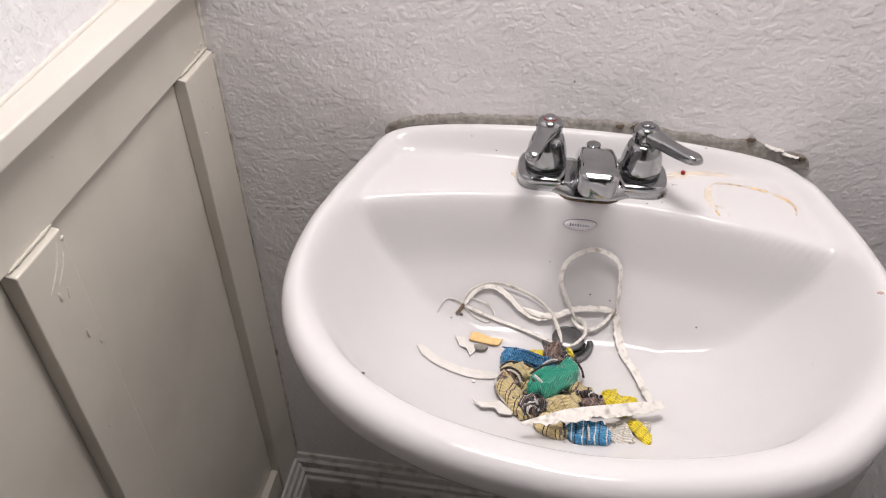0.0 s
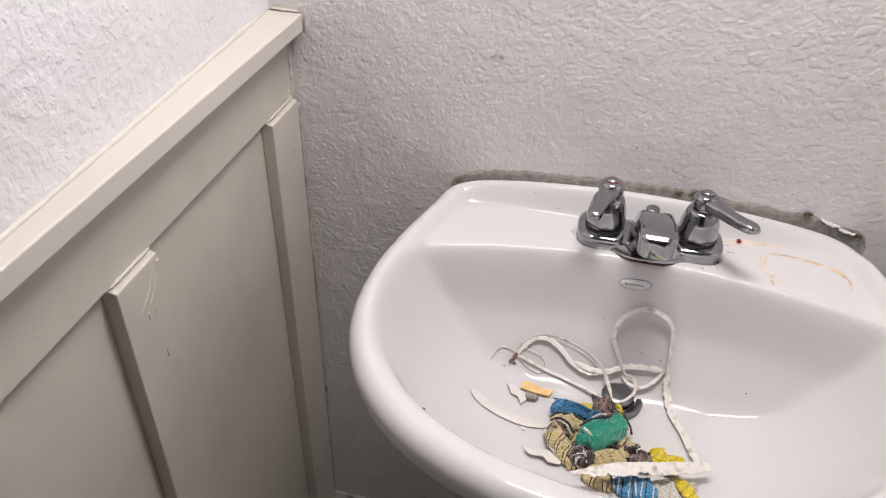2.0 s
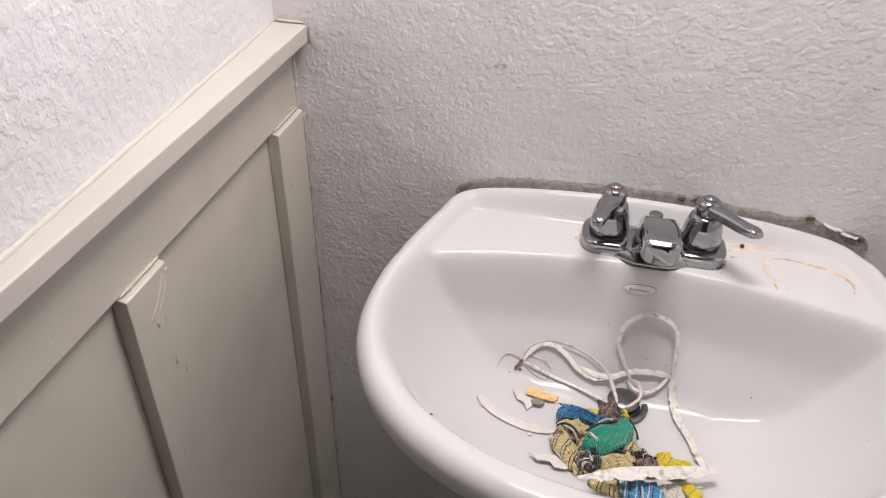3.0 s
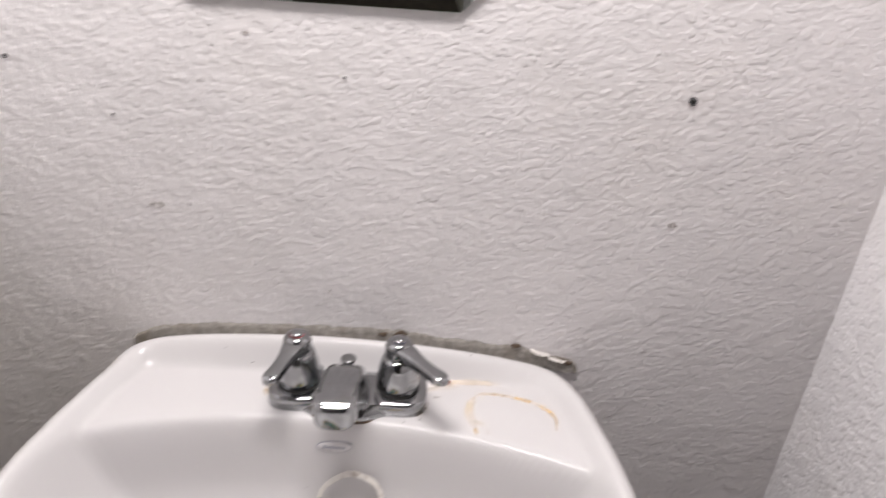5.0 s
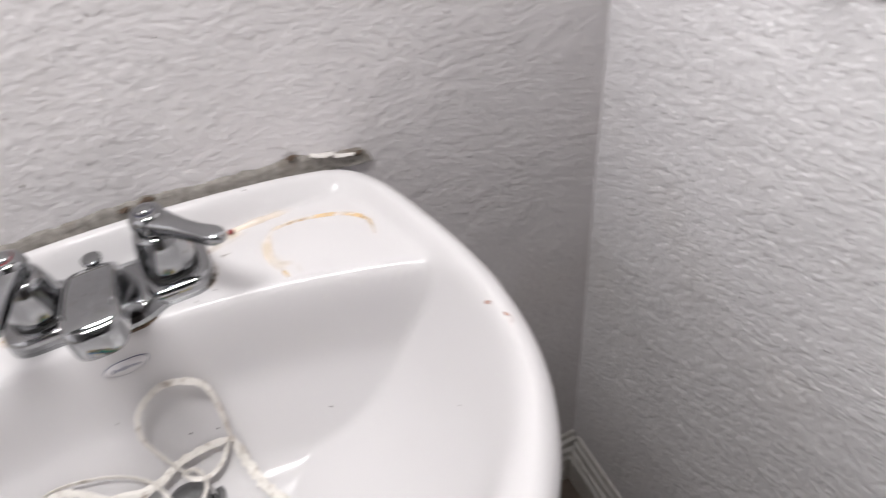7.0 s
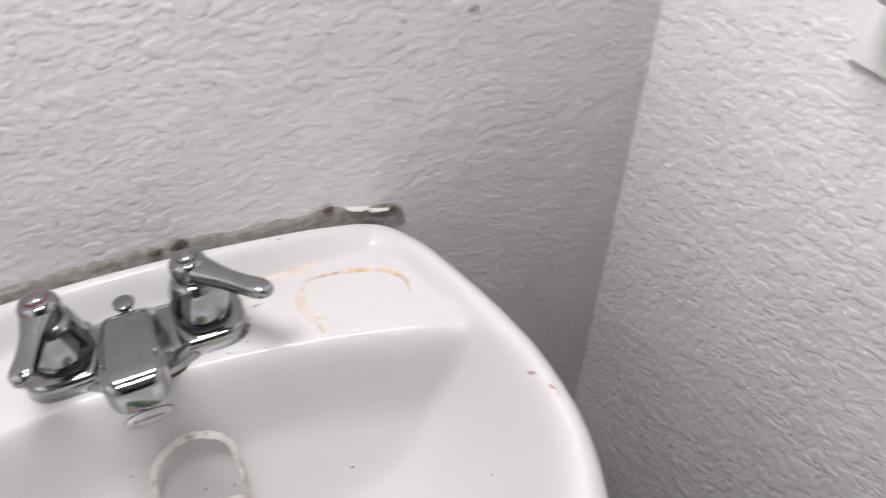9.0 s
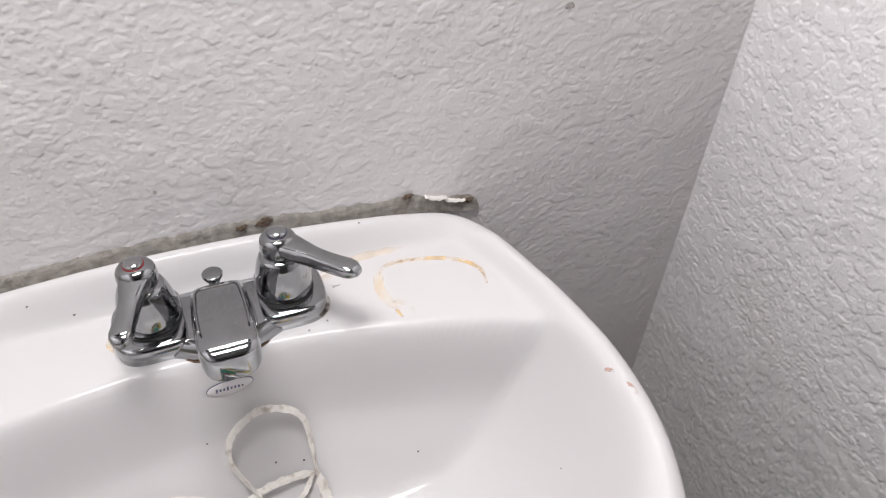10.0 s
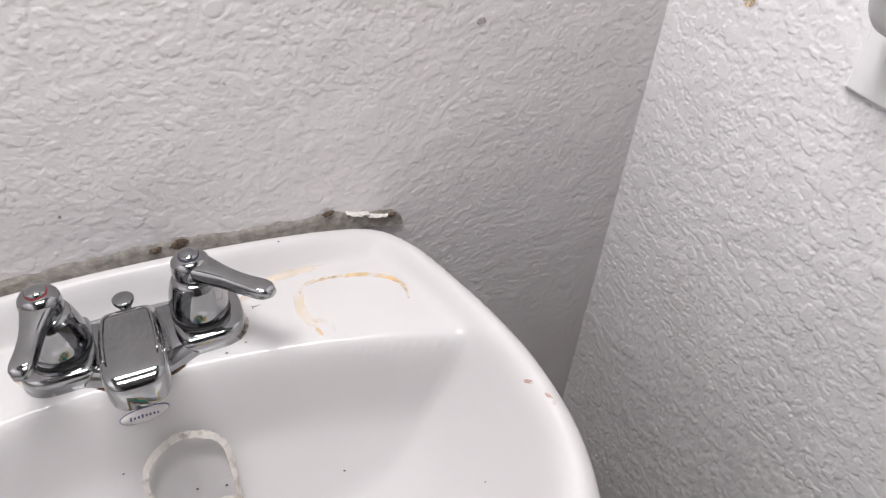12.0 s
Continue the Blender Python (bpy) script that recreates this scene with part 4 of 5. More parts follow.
ribbon("caulk_strip", [(-0.060, -0.158, 0.004), (-0.040, -0.163, 0.008), (-0.021, -0.162, 0.010), (-0.005, -0.156, 0.009), (0.020, -0.154, 0.008), (0.044, -0.155, 0.005)], 0.0064, "flat strip of peeled white caulk across the drain", 0.0012, 0.25, 0.2, seed=2)
ribbon("caulk_strip", [(0.043, -0.154, 0.006), (0.047, -0.172, 0.003), (0.054, -0.194, 0.002), (0.064, -0.213, 0.002), (0.072, -0.237, 0.002), (0.078, -0.262, 0.004)], 0.0086, "long tapering strip of peeled white caulk", 0.0012, 0.3, 0.15, seed=3)
ribbon("caulk_strip", [(-0.0145, -0.197, 0.018), (-0.018, -0.180, 0.014), (-0.029, -0.160, 0.010), (-0.050, -0.150, 0.007), (-0.077, -0.146, 0.007), (-0.101, -0.146, 0.005), (-0.122, -0.154, 0.003), (-0.130, -0.166, 0.001)], 0.0052, "thin arched strip of peeled white caulk", 0.0011, 0.22, 0.7, seed=4)
ribbon("caulk_strip", [(-0.022, -0.163, 0.010), (-0.043, -0.165, 0.006), (-0.062, -0.160, 0.005), (-0.080, -0.151, 0.005), (-0.097, -0.148, 0.006), (-0.114, -0.152, 0.004), (-0.127, -0.164, 0.001)], 0.0060, "thin curved strip of peeled white caulk", 0.0010, 0.28, -0.4, seed=5)
ribbon("caulk_strip", [(-0.127, -0.163, 0.001), (-0.094, -0.169, 0.002), (-0.061, -0.176, 0.003), (-0.034, -0.185, 0.006), (-0.018, -0.195, 0.012)], 0.0046, "thin straight strip of peeled white caulk", 0.0009, 0.25, 0.3, seed=6)
ribbon("caulk_strip", [(-0.155, -0.176, 0.000), (-0.150, -0.165, 0.002), (-0.140, -0.161, 0.003), (-0.120, -0.163, 0.002)], 0.0016, "hair-thin curl of white caulk", 0.0007, 0.2, 0.6, seed=7)
ribbon("caulk_strip", [(-0.131, -0.162, 0.002), (-0.112, -0.170, 0.001), (-0.099, -0.173, 0.001), (-0.091, -0.167, 0.002), (-0.098, -0.160, 0.003), (-0.118, -0.157, 0.003)], 0.0016, "hair-thin curl of white caulk", 0.0007, 0.2, 0.6, seed=8)
ribbon("caulk_strip", [(-0.005, -0.160, 0.006), (0.003, -0.168, 0.008), (0.017, -0.170, 0.008), (0.030, -0.164, 0.007), (0.040, -0.155, 0.006)], 0.0055, "short curl of white caulk over the drain", 0.0010, 0.2, 0.6, seed=9)
ribbon("caulk_strip", [(-0.008, -0.196, 0.012), (0.003, -0.188, 0.012), (0.011, -0.176, 0.011), (0.008, -0.164, 0.009), (-0.002, -0.160, 0.007)], 0.0050, "short curl of white caulk over the drain", 0.0010, 0.2, 0.5, seed=10)
ribbon("caulk_strip", [(-0.168, -0.228, 0.0), (-0.151, -0.238, 0.0), (-0.128, -0.2435, 0.0), (-0.104, -0.245, 0.0), (-0.078, -0.240, 0.0)], 0.0115, "flat curved strip of white caulk lying in the bowl", 0.0008, 0.14, 0.0, PAPER, seed=11)
ribbon("caulk_strip", [(-0.081, -0.250, 0.004), (-0.0765, -0.268, 0.005), (-0.069, -0.281, 0.004), (-0.058, -0.291, 0.003)], 0.007, "bent strip of white caulk beside the cloth", 0.0012, 0.2, 0.5, seed=12)


STAINED = mat("brown-stained end of a caulk strip", (0.17, 0.11, 0.075), 0.7, spread=0.4, scale=200, bump=0.001, bump_scale=300)
ribbon("caulk_strip", [(-0.134, -0.172, 0.001), (-0.130, -0.168, 0.003), (-0.1265, -0.1635, 0.004)], 0.0044, "brown-stained crumpled end of peeled caulk", 0.0016, 0.4, 0.4, STAINED, seed=13)


def chip(name, pts, lift, thick, material, label):
    """A torn flat scrap given by its outline in plan."""
    bm = bmesh.new()
    low, high = [], []
    for k, (x, y) in enumerate(pts):
        z = float(sink_top(x, y)) + lift + 0.0022 * noise.noise(Vector((x * 90, y * 90, k * 0.6)))
        low.append(bm.verts.new((x, y, z)))
        high.append(bm.verts.new((x, y, z + thick)))
    n = len(pts)
    bm.faces.new(high)
    bm.faces.new(low[::-1])
    for i in range(n):
        bm.faces.new((low[i], low[(i + 1) % n], high[(i + 1) % n], high[i]))
    return tagged(part(name, bm, material, smooth=False), label, "debris")


WOOD_CHIP = mat("pale orange wood", (0.72, 0.47, 0.20), 0.6, spread=0.12, scale=120, bump=0.0006, bump_scale=300)
chip("wood_chip", ((-0.116, -0.199), (-0.114, -0.189), (-0.107, -0.1875), (-0.092, -0.1915), (-0.079, -0.193), (-0.083, -0.2005), (-0.100, -0.2005)), 0.0025, 0.0018, WOOD_CHIP, "pale orange sliver of wood in the bowl")
chip("paint_scrap", ((-0.131, -0.200), (-0.121, -0.198), (-0.118, -0.203), (-0.111, -0.204), (-0.107, -0.213), (-0.112, -0.222), (-0.117, -0.213), (-0.125, -0.211)), 0.0022, 0.0012, PAPER, "crumpled white paint scrap in the bowl")
chip("caulk_crumb", ((-0.109, -0.206), (-0.100, -0.203), (-0.094, -0.207), (-0.098, -0.212), (-0.107, -0.213)), 0.0012, 0.0042, CAULK, "small grey crumb of old caulk")
chip("paper_scrap", ((-0.102, -0.286), (-0.090, -0.287), (-0.084, -0.281), (-0.074, -0.281), (-0.066, -0.287), (-0.058, -0.290), (-0.062, -0.299), (-0.074, -0.300), (-0.079, -0.293), (-0.092, -0.296)), 0.0045, 0.001, PAPER, "torn scrap of white paint skin beside the cloth")
chip("caulk_crumb", ((-0.107, -0.252), (-0.103, -0.251), (-0.102, -0.256), (-0.106, -0.257)), 0.0003, 0.0012, PAPER, "tiny white crumb of caulk in the bowl")

# Wide torn strip that lies across the cloth
bm = bmesh.new()
top_edge, low_edge = [], []
for k in range(41):
    t = k / 40
    x, y = -0.0515 + 0.138 * t, -0.3265 + 0.0545 * t
    w = 0.0030 + 0.0095 * min(1, t * 3.2)
    if t > 0.82:
        w *= 1 - 0.35 * ((t - 0.82) / 0.18)
    jag = 0.0048 * noise.noise(Vector((k * 0.55, 3.1, 0))) + 0.0030 * noise.noise(Vector((k * 1.4, 8.1, 0)))
    z = 0.7215 - 0.012 * t + 0.0025 * math.sin(t * 5)
    lift = Vector((-0.36, 0.90, 0.30))
    a, b = Vector((x, y, z)) + lift * (w * 0.5), Vector((x, y, z)) - lift * (w * 0.5 + jag)
    top_edge.append((bm.verts.new(a), bm.verts.new(a + Vector((0, -0.0004, 0.0011)))))
    low_edge.append((bm.verts.new(b), bm.verts.new(b + Vector((0, -0.0004, 0.0011)))))
for (a0, a1), (b0, b1), (c0, c1), (d0, d1) in zip(top_edge, top_edge[1:], low_edge, low_edge[1:]):
    bm.faces.new((a1, b1, d1, c1))
    bm.faces.new((a0, c0, d0, b0))
    bm.faces.new((a0, b0, b1, a1))
    bm.faces.new((c0, c1, d1, d0))
tagged(part("caulk_strip", bm, STRIP, smooth=False), "wide torn strip of white caulk lying across the cloth", "debris", group="peeled caulk strips")


# Crumpled striped knit cloth
def knit(name, colours, rib=420.0, angle=0.0, bands=60.0):
    """Ribbed knit: colour bands one way, fine ribs the other."""
    m = bpy.data.materials.new(name)
    m.use_nodes = True
    nt = m.node_tree
    b = nt.nodes["Principled BSDF"]
    b.inputs["Roughness"].default_value = 0.95
    b.inputs["Sheen Weight"].default_value = 0.3
    tc = nt.nodes.new("ShaderNodeTexCoord")
    mp = nt.nodes.new("ShaderNodeMapping")
    mp.inputs["Rotation"].default_value = (0.3, 0.2, radians(angle))
    nt.links.new(tc.outputs["Object"], mp.inputs["Vector"])
    wav = nt.nodes.new("ShaderNodeTexWave")
    wav.inputs["Scale"].default_value, wav.inputs["Distortion"].default_value = bands / 6.28, 1.2
    wav.inputs["Detail"].default_value = 2.0
    wav.wave_profile = "SAW"
    nt.links.new(mp.outputs[0], wav.inputs["Vector"])
    r = nt.nodes.new("ShaderNodeValToRGB")
    r.color_ramp.interpolation = "CONSTANT" if len(colours) > 1 else "LINEAR"
    while len(r.color_ramp.elements) < len(colours):
        r.color_ramp.elements.new(0.5)
    for e, (at, c) in zip(r.color_ramp.elements, colours):
        e.position, e.color = at, (*c, 1)
    if len(colours) == 1:
        r.color_ramp.elements[1].color = (*(v * 0.8 for v in colours[0][1]), 1)
        r.color_ramp.elements[1].position = 1.0
    nt.links.new(wav.outputs["Fac"], r.inputs[0])
    fz = nt.nodes.new("ShaderNodeTexNoise")
    fz.inputs["Scale"].default_value, fz.inputs["Detail"].default_value = 350.0, 4.0
    nt.links.new(tc.outputs["Object"], fz.inputs["Vector"])
    ribs = nt.nodes.new("ShaderNodeTexWave")
    ribs.bands_direction = "Y"
    ribs.inputs["Scale"].default_value, ribs.inputs["Distortion"].default_value = rib / 6.28, 0.8
    nt.links.new(mp.outputs[0], ribs.inputs["Vector"])
    # Shade of the rib grooves and fuzz hollows, multiplied into the colour
    dk = nt.nodes.new("ShaderNodeMix")
    dk.data_type, dk.blend_type = "RGBA", "MULTIPLY"
    sh = nt.nodes.new("ShaderNodeMapRange")
    sh.inputs[3].default_value, sh.inputs[4].default_value = 0.36, 1.15
    add = nt.nodes.new("ShaderNodeMath")
    add.operation = "MULTIPLY_ADD"
    add.inputs[1].default_value, add.inputs[2].default_value = 0.35, 0.0
    nt.links.new(ribs.outputs["Fac"], add.inputs[0])
    add2 = nt.nodes.new("ShaderNodeMath")
    add2.operation = "ADD"
    nt.links.new(add.outputs[0], add2.inputs[0])
    nt.links.new(fz.outputs["Fac"], add2.inputs[1])
    nt.links.new(add2.outputs[0], sh.inputs[0])
    dk.inputs[0].default_value = 0.95
    nt.links.new(r.outputs[0], dk.inputs[6])
    nt.links.new(sh.outputs[0], dk.inputs[7])
    nt.links.new(dk.outputs[2], b.inputs["Base Color"])
    bn = nt.nodes.new("ShaderNodeBump")
    bn.inputs["Distance"].default_value = 0.0020
    nt.links.new(add2.outputs[0], bn.inputs["Height"])
    nt.links.new(bn.outputs[0], b.inputs["Normal"])
    return m


BEIGE, BROWN, BLACK, WHITE = (0.60, 0.48, 0.24), (0.15, 0.095, 0.08), (0.025, 0.02, 0.02), (0.7, 0.66, 0.62)
BLUE, GREEN, YELLOW = (0.04, 0.25, 0.48), (0.015, 0.32, 0.21), (0.80, 0.63, 0.02)
K_BEIGE = knit("beige knit with dark lines", ((0.0, BEIGE), (0.62, BLACK), (0.70, BEIGE), (0.9, BROWN)), 900, 30, 160)
K_BEIGE2 = knit("plain beige knit", ((0.0, BEIGE), (0.85, (0.42, 0.33, 0.17))), 1000, -35, 190)
K_BLUE = knit("blue knit", ((0.0, BLUE), (0.45, (0.02, 0.12, 0.30)), (0.7, BLUE), (0.9, (0.04, 0.03, 0.03))), 800, 70, 420)
K_BLUEW = knit("blue knit with white lines", ((0.0, BLUE), (0.55, WHITE), (0.66, BLUE), (0.9, BLACK)), 1000, 8, 180)
K_GREEN = knit("green ribbed knit", ((0.0, GREEN), (0.94, (0.01, 0.18, 0.13))), 1100, 62, 260)
K_BROWN = knit("brown knit with pink stripe", ((0.0, BROWN), (0.45, BLACK), (0.55, BROWN), (0.78, (0.34, 0.20, 0.16))), 1000, 20, 260)
K_YELLOW = knit("yellow knit", ((0.0, YELLOW), (0.8, (0.60, 0.42, 0.02))), 1000, 40, 240)
K_MIX = knit("black and white knit", ((0.0, BLACK), (0.4, WHITE), (0.55, BLACK), (0.75, BROWN)), 900, 60, 330)
K_GREY = knit("dirty off-white knit", ((0.0, (0.66, 0.62, 0.56)), (0.8, (0.56, 0.50, 0.42))), 900, 15, 200)


def fold(name, x, y, a, b, h, turn, base, material, label, seed, flat=0.42, droop=0.0, pitch=0.0):
    """One fold of cloth: a soft pillow with creases, laid at a height above the china."""
    rings = []
    ct, st = math.cos(radians(turn)), math.sin(radians(turn))
    z0 = float(sink_top(x, y)) + base
    for i in range(1, 26):
        v = -math.pi / 2 + math.pi * i / 26
        ring = []
        for j in range(48):
            u = 2 * math.pi * j / 48
            c, s = math.cos(u), math.sin(u)
            ex = math.copysign(abs(c) ** flat, c) * abs(math.cos(v)) ** 0.45
            ey = math.copysign(abs(s) ** flat, s) * abs(math.cos(v)) ** 0.45
            ez = math.copysign(abs(math.sin(v)) ** 0.8, math.sin(v))
            q = Vector((ex * a, ey * b, ez * h))
            crease = 0.9 - 3.2 * abs(noise.noise(Vector((q.x * 70 + seed, q.y * 70, seed * 1.7)))) - 0.8 * abs(noise.noise(Vector((q.x * 160, q.y * 160 + seed, 2.2))))
            wave = math.sin(q.x * 190 + seed + 2.5 * noise.noise(q * 60)) * 0.5
            q.x += 0.16 * a * crease
            q.y += 0.16 * b * noise.noise(Vector((q.x * 80, q.y * 80 + seed, 5.1)))
            q.z += 0.55 * h * crease + 0.22 * h * wave + 0.30 * h * noise.noise(Vector((q.x * 190, q.y * 190, seed))) - droop * (q.y / b) ** 2 * h + math.tan(radians(pitch)) * q.x
            ring.append((x + q.x * ct - q.y * st, y + q.x * st + q.y * ct, z0 + h + q.z))
        rings.append(ring)
    return part(name, loft_bm(rings), material, cloth, label)


cloth = thing("crumpled_cloth", "crumpled multicoloured striped knit cloth in the sink bowl", "cloth")
fold("fold", -0.036, -0.262, 0.034, 0.034, 0.0060, 20, 0.000, K_BEIGE, "beige knit fold with dark lines", 1, 0.6)
fold("fold", -0.058, -0.277, 0.0125, 0.028, 0.0065, 38, 0.002, K_BEIGE, "beige knit fold with dark lines", 2, 0.6)
fold("fold", -0.056, -0.2235, 0.0245, 0.0100, 0.0075, -14, 0.003, K_BLUE, "frayed blue knit fold", 3, 0.6)
fold("fold", -0.036, -0.2270, 0.0150, 0.0090, 0.0070, -25, 0.006, K_BLUE, "blue knit fold", 13, 0.6)
fold("fold", -0.0610, -0.2450, 0.0165, 0.0110, 0.0060, 16, 0.009, K_BEIGE2, "beige knit fold", 4, 0.6)
fold("fold", -0.0665, -0.2570, 0.0110, 0.0080, 0.0060, -5, 0.009, K_BROWN, "brown and pink striped fold", 5, 0.6)
fold("fold", -0.0225, -0.2125, 0.0100, 0.0140, 0.0095, 18, 0.006, K_BROWN, "brown knit fold", 6, 0.6)
fold("fold", -0.0060, -0.2190, 0.0042, 0.0200, 0.0060, 32, 0.007, K_MIX, "black and white edge of the cloth", 7, 0.6)
fold("fold", -0.0045, -0.2045, 0.0045, 0.0070, 0.0050, 20, 0.008, K_YELLOW, "yellow knit tip", 14, 0.6)
fold("fold", -0.0410, -0.2105, 0.0100, 0.0060, 0.0045, 20, 0.005, K_YELLOW, "yellow knit tip", 15, 0.6)
fold("fold", -0.0205, -0.2520, 0.0265, 0.0150, 0.0085, 40, 0.013, K_GREEN, "green ribbed knit fold", 8, 0.42)
fold("fold", -0.0390, -0.2640, 0.0105, 0.0090, 0.0070, 70, 0.012, K_GREEN, "green ribbed knit fold", 28, 0.5)
fold("fold", -0.0410, -0.2870, 0.0140, 0.0115, 0.0075, 10, 0.004, K_MIX, "black and white patterned fold", 9, 0.6)
fold("fold", -0.0120, -0.2810, 0.0180, 0.0110, 0.0075, 15, 0.004, K_BEIGE2, "beige knit fold", 10, 0.6)
fold("fold", 0.0060, -0.2600, 0.0130, 0.0100, 0.0075, -25, 0.004, K_BEIGE, "beige knit fold with dark lines", 16, 0.6)
fold("fold", 0.0140, -0.2730, 0.0160, 0.0085, 0.0080, -8, 0.003, K_BROWN, "brown striped fold", 11, 0.6)
fold("fold", 0.0130, -0.2665, 0.0140, 0.0035, 0.0085, -8, 0.004, K_MIX, "black and white striped fold", 31, 0.6)
fold("fold", 0.0430, -0.2670, 0.0175, 0.0115, 0.0085, -18, 0.001, K_YELLOW, "bright yellow knit fold", 12, 0.65)
fold("fold", 0.0640, -0.3020, 0.0065, 0.0170, 0.0034, 34, 0.000, K_YELLOW, "bright yellow knit fold", 17, 0.7)
fold("fold", 0.0440, -0.3050, 0.0140, 0.0140, 0.0036, 10, 0.000, K_GREY, "dirty off-white knit fold", 18, 0.7)
fold("fold", 0.0690, -0.2960, 0.0050, 0.0100, 0.0030, -10, 0.000, K_GREY, "dirty off-white knit fold", 19, 0.7)
fold("fold", 0.0120, -0.3130, 0.0200, 0.0130, 0.0060, 4, 0.000, K_BLUEW, "blue knit fold with white lines", 20, 0.55)
fold("fold", -0.0220, -0.3090, 0.0170, 0.0120, 0.0060, -20, 0.000, K_BEIGE, "beige knit fold with dark lines", 21, 0.6)


def cord(name, pts, r, colour, label):
    """A dark or white knitted edge along places given as x, y and height above the china."""
    line = catmull([(x, y, float(sink_top(x, y)) + h) for x, y, h in pts], 6)
    return part(name, tube_bm(line, [(r * (1 + 0.3 * noise.noise(p * 500)), r) for p in line], 8), colour, cloth, label)


INK = knit("black knit edge", ((0.0, BLACK),), 900)
CHALK = knit("white knit edge", ((0.0, WHITE),), 900)
cord("edging", ((-0.0460, -0.2520, 0.024), (-0.0380, -0.2440, 0.027), (-0.0250, -0.2350, 0.028), (-0.0080, -0.2260, 0.026)), 0.0013, INK, "black knit edge")
cord("edging", ((-0.0420, -0.2560, 0.026), (-0.0370, -0.2630, 0.0275), (-0.0300, -0.2690, 0.026)), 0.0017, CHALK, "white knit edge")
cord("edging", ((-0.0450, -0.2570, 0.024), (-0.0405, -0.2655, 0.0255), (-0.0330, -0.2725, 0.023)), 0.0013, INK, "black knit edge")
cord("edging", ((-0.0770, -0.2480, 0.019), (-0.0680, -0.2465, 0.0235), (-0.0580, -0.2520, 0.0235), (-0.0520, -0.2610, 0.020)), 0.0013, INK, "black knit edge")
cord("edging", ((-0.0765, -0.2510, 0.018), (-0.0680, -0.2495, 0.0225), (-0.0595, -0.2545, 0.0225), (-0.0545, -0.2630, 0.019)), 0.0010, CHALK, "white knit edge")
cord("edging", ((-0.0480, -0.2670, 0.0150), (-0.0520, -0.2740, 0.0160), (-0.0460, -0.2770, 0.0165), (-0.0420, -0.2700, 0.0155)), 0.0009, INK, "black knit line")
cord("edging", ((-0.0340, -0.2350, 0.0235), (-0.0270, -0.2290, 0.025), (-0.0190, -0.2265, 0.025)), 0.0012, CHALK, "white knit edge")
cord("edging", ((-0.0150, -0.2020, 0.021), (-0.0120, -0.2100, 0.024), (-0.0150, -0.2200, 0.024)), 0.0013, INK, "black knit edge")
cord("edging", ((0.0010, -0.2690, 0.019), (0.0130, -0.2655, 0.021), (0.0270, -0.2690, 0.018)), 0.0010, INK, "black knit line")
cord("edging", ((-0.0120, -0.3000, 0.012), (-0.0100, -0.3120, 0.0125), (-0.0100, -0.3260, 0.010)), 0.0011, INK, "black knit edge")
cord("edging", ((0.0120, -0.3000, 0.0120), (0.0125, -0.3120, 0.0128), (0.0130, -0.3270, 0.0100)), 0.0011, CHALK, "white knit edge")

cord("edging", ((-0.0780, -0.2400, 0.0130), (-0.0700, -0.2335, 0.0185), (-0.0560, -0.2345, 0.0200), (-0.0440, -0.2390, 0.0210)), 0.0012, INK, "black knit edge")
cord("edging", ((-0.0520, -0.2820, 0.0130), (-0.0440, -0.2750, 0.0165), (-0.0340, -0.2780, 0.0180), (-0.0290, -0.2880, 0.0160), (-0.0350, -0.2980, 0.0140)), 0.0014, INK, "black knit line")
cord("edging", ((-0.0480, -0.2860, 0.0160), (-0.0410, -0.2830, 0.0185), (-0.0370, -0.2900, 0.0175)), 0.0012, CHALK, "white knit line")
cord("edging", ((-0.0280, -0.2640, 0.0190), (-0.0160, -0.2660, 0.0190), (-0.0030, -0.2700, 0.0185), (0.0040, -0.2800, 0.0160)), 0.0011, INK, "black knit line")
cord("edging", ((0.0000, -0.2050, 0.0130), (0.0020, -0.2150, 0.0150), (0.0080, -0.2260, 0.0130), (0.0100, -0.2340, 0.0100)), 0.0013, INK, "black knit edge")
cord("edging", ((-0.0700, -0.2650, 0.0120), (-0.0640, -0.2780, 0.0140), (-0.0530, -0.2930, 0.0130), (-0.0440, -0.3060, 0.0110)), 0.0010, INK, "black knit line")

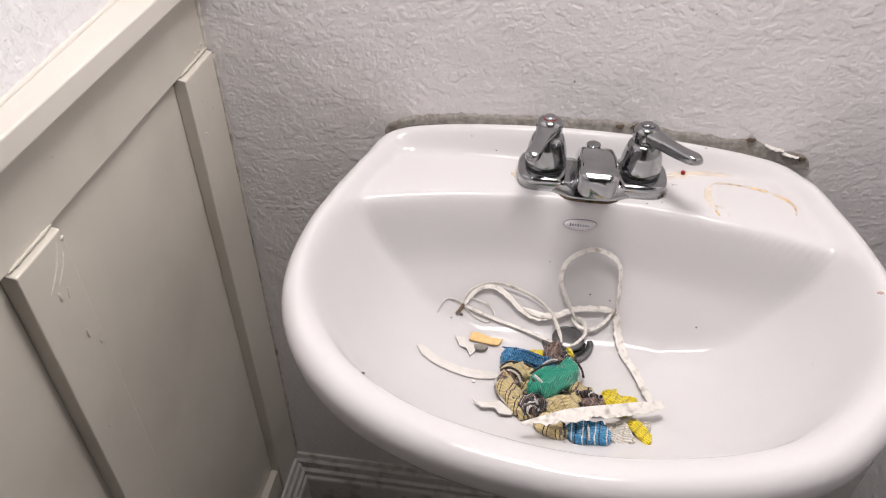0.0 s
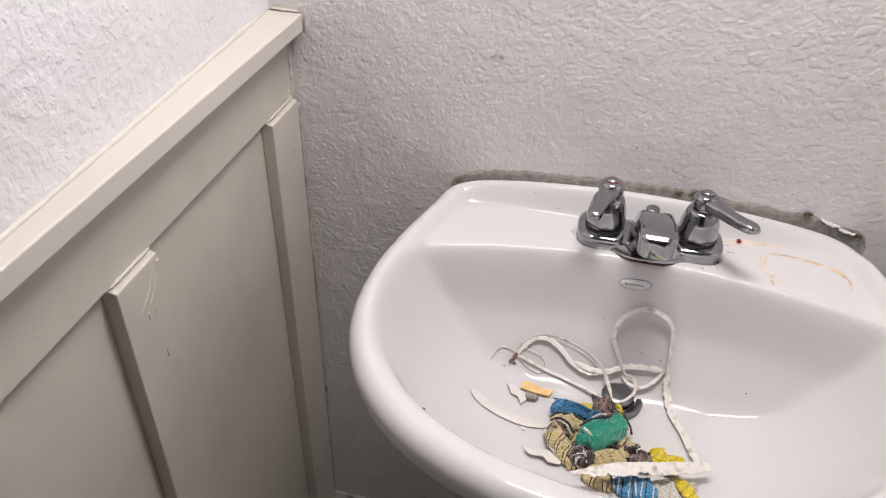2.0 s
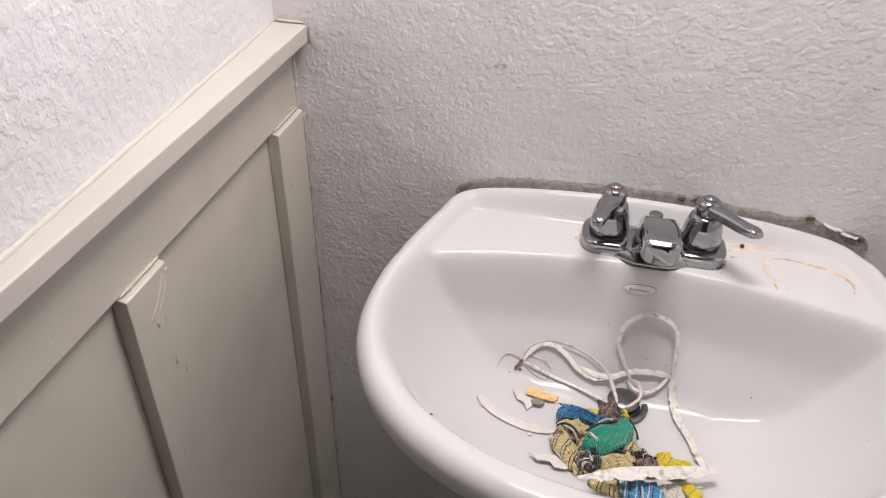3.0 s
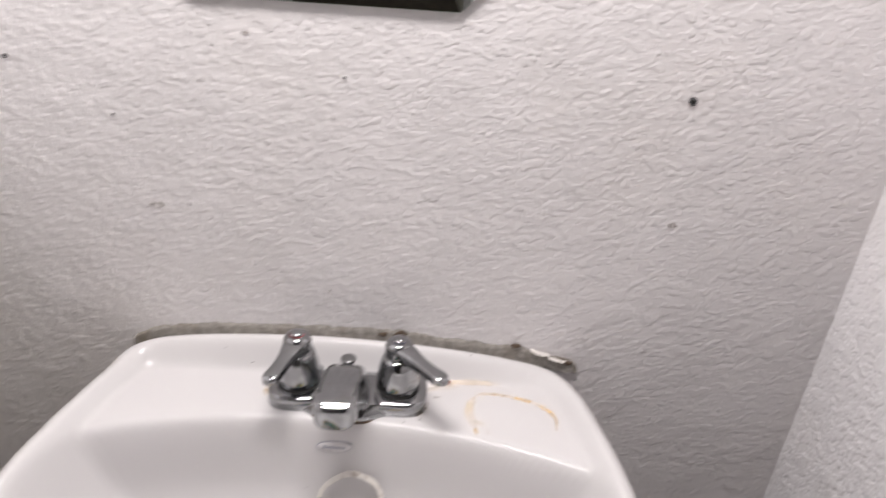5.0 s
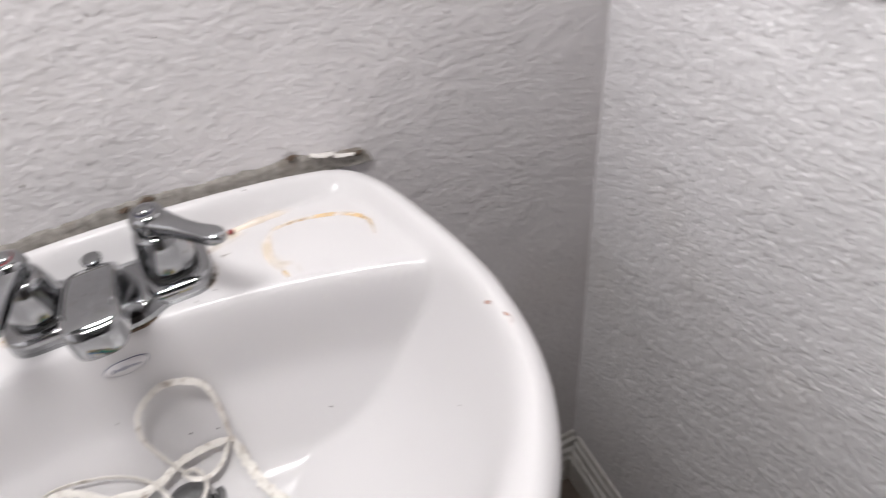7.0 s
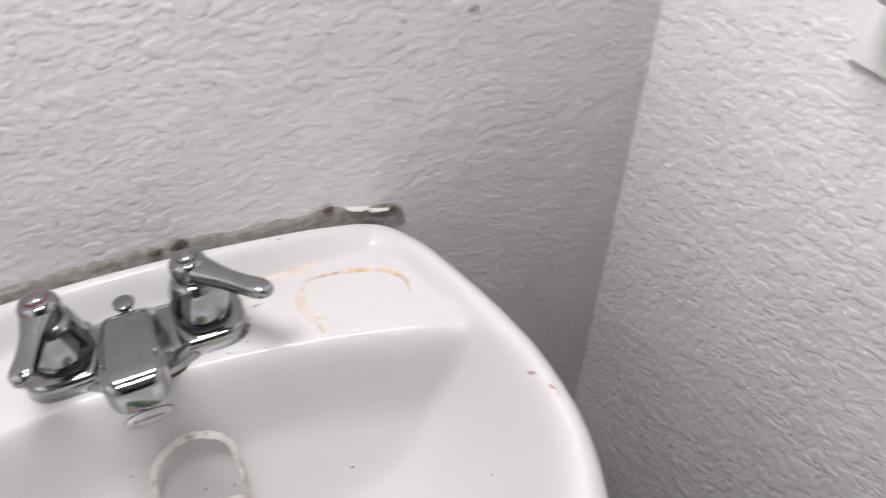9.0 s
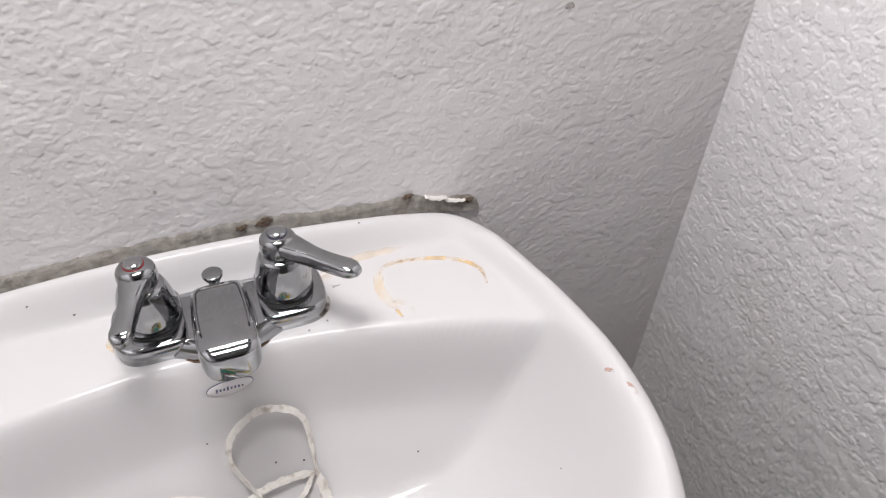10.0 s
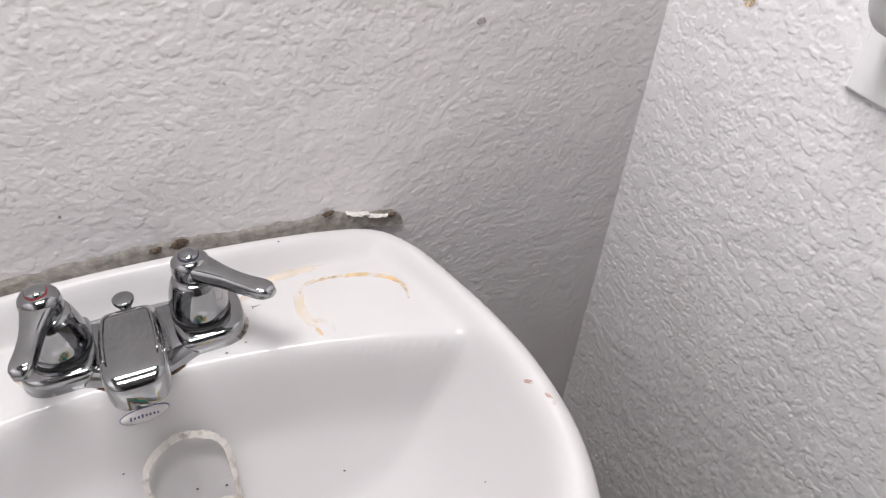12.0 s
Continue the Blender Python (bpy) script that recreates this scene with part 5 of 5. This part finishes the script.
# Frayed blue threads at the torn end
rng = random.Random(3)
bm_all = bmesh.new()
for k in range(46):
    y0 = -0.2140 - 0.017 * rng.random()
    x1 = -0.066 - 0.014 * rng.random()
    h = 0.010 + 0.010 * rng.random()
    pts = [(-0.040 + 0.01 * rng.random(), y0 - 0.008, h + 0.004), (-0.055, y0 - 0.003 + 0.003 * rng.random(), h + 0.0035), (x1, y0 + 0.004 * rng.random() + 0.002, max(0.003, h - 0.002 - 0.004 * rng.random()))]
    line = catmull([(x, y, float(sink_top(x, y)) + z) for x, y, z in pts], 4)
    t = tube_bm(line, [(0.00055, 0.00055)] * len(line), 5)
    me = bpy.data.meshes.new("thread")
    t.to_mesh(me)
    t.free()
    bm_all.from_mesh(me)
    bpy.data.meshes.remove(me)
part("frayed_threads", bm_all, K_BLUE, cloth, "frayed blue threads")

# Specks of dirt on the china, and a small red bead beside the faucet
SPECK = mat("dark grit", (0.10, 0.085, 0.085), 0.8, spread=0.3)
rng = random.Random(11)
for x, y, r in ((-0.187, -0.3705, 0.0022), (-0.035, -0.1235, 0.0012), (0.128, -0.166, 0.0013), (-0.138, -0.021, 0.0011), (-0.108, -0.029, 0.0013), (0.060, -0.1000, 0.0012),
                (0.090, -0.061, 0.0010), (0.127, -0.013, 0.0012), (0.217, -0.244, 0.0009), (0.035, -0.145, 0.0014), (0.013, -0.141, 0.0014), (-0.139, -0.176, 0.0013), (0.076, -0.095, 0.001), (-0.128, -0.170, 0.0026)):
    z = float(sink_top(x, y))
    bm = bmesh.new()
    bmesh.ops.create_icosphere(bm, subdivisions=2, radius=0.72 * r)
    for v in bm.verts:
        v.co = Vector((x + v.co.x * rng.uniform(0.9, 1.2), y + v.co.y * rng.uniform(0.8, 1.1), z + 0.3 * r + v.co.z * 0.45))
    tagged(part("dirt_speck", bm, SPECK), "tiny dark speck of dirt on the china", "dirt", group="specks on the sink")
BEAD = mat("dark red bead", (0.22, 0.012, 0.02), 0.3, spread=0.2, scale=400)
bm = bmesh.new()
bz = float(sink_top(0.1035, -0.0365))
bmesh.ops.create_icosphere(bm, subdivisions=3, radius=0.0026)
for v in bm.verts:
    v.co = v.co * (1 + 0.12 * noise.noise(v.co * 900)) + Vector((0.1035, -0.0365, bz + 0.0024))
tagged(part("red_bead", bm, BEAD), "small dark red bead on the sink deck", "bead")
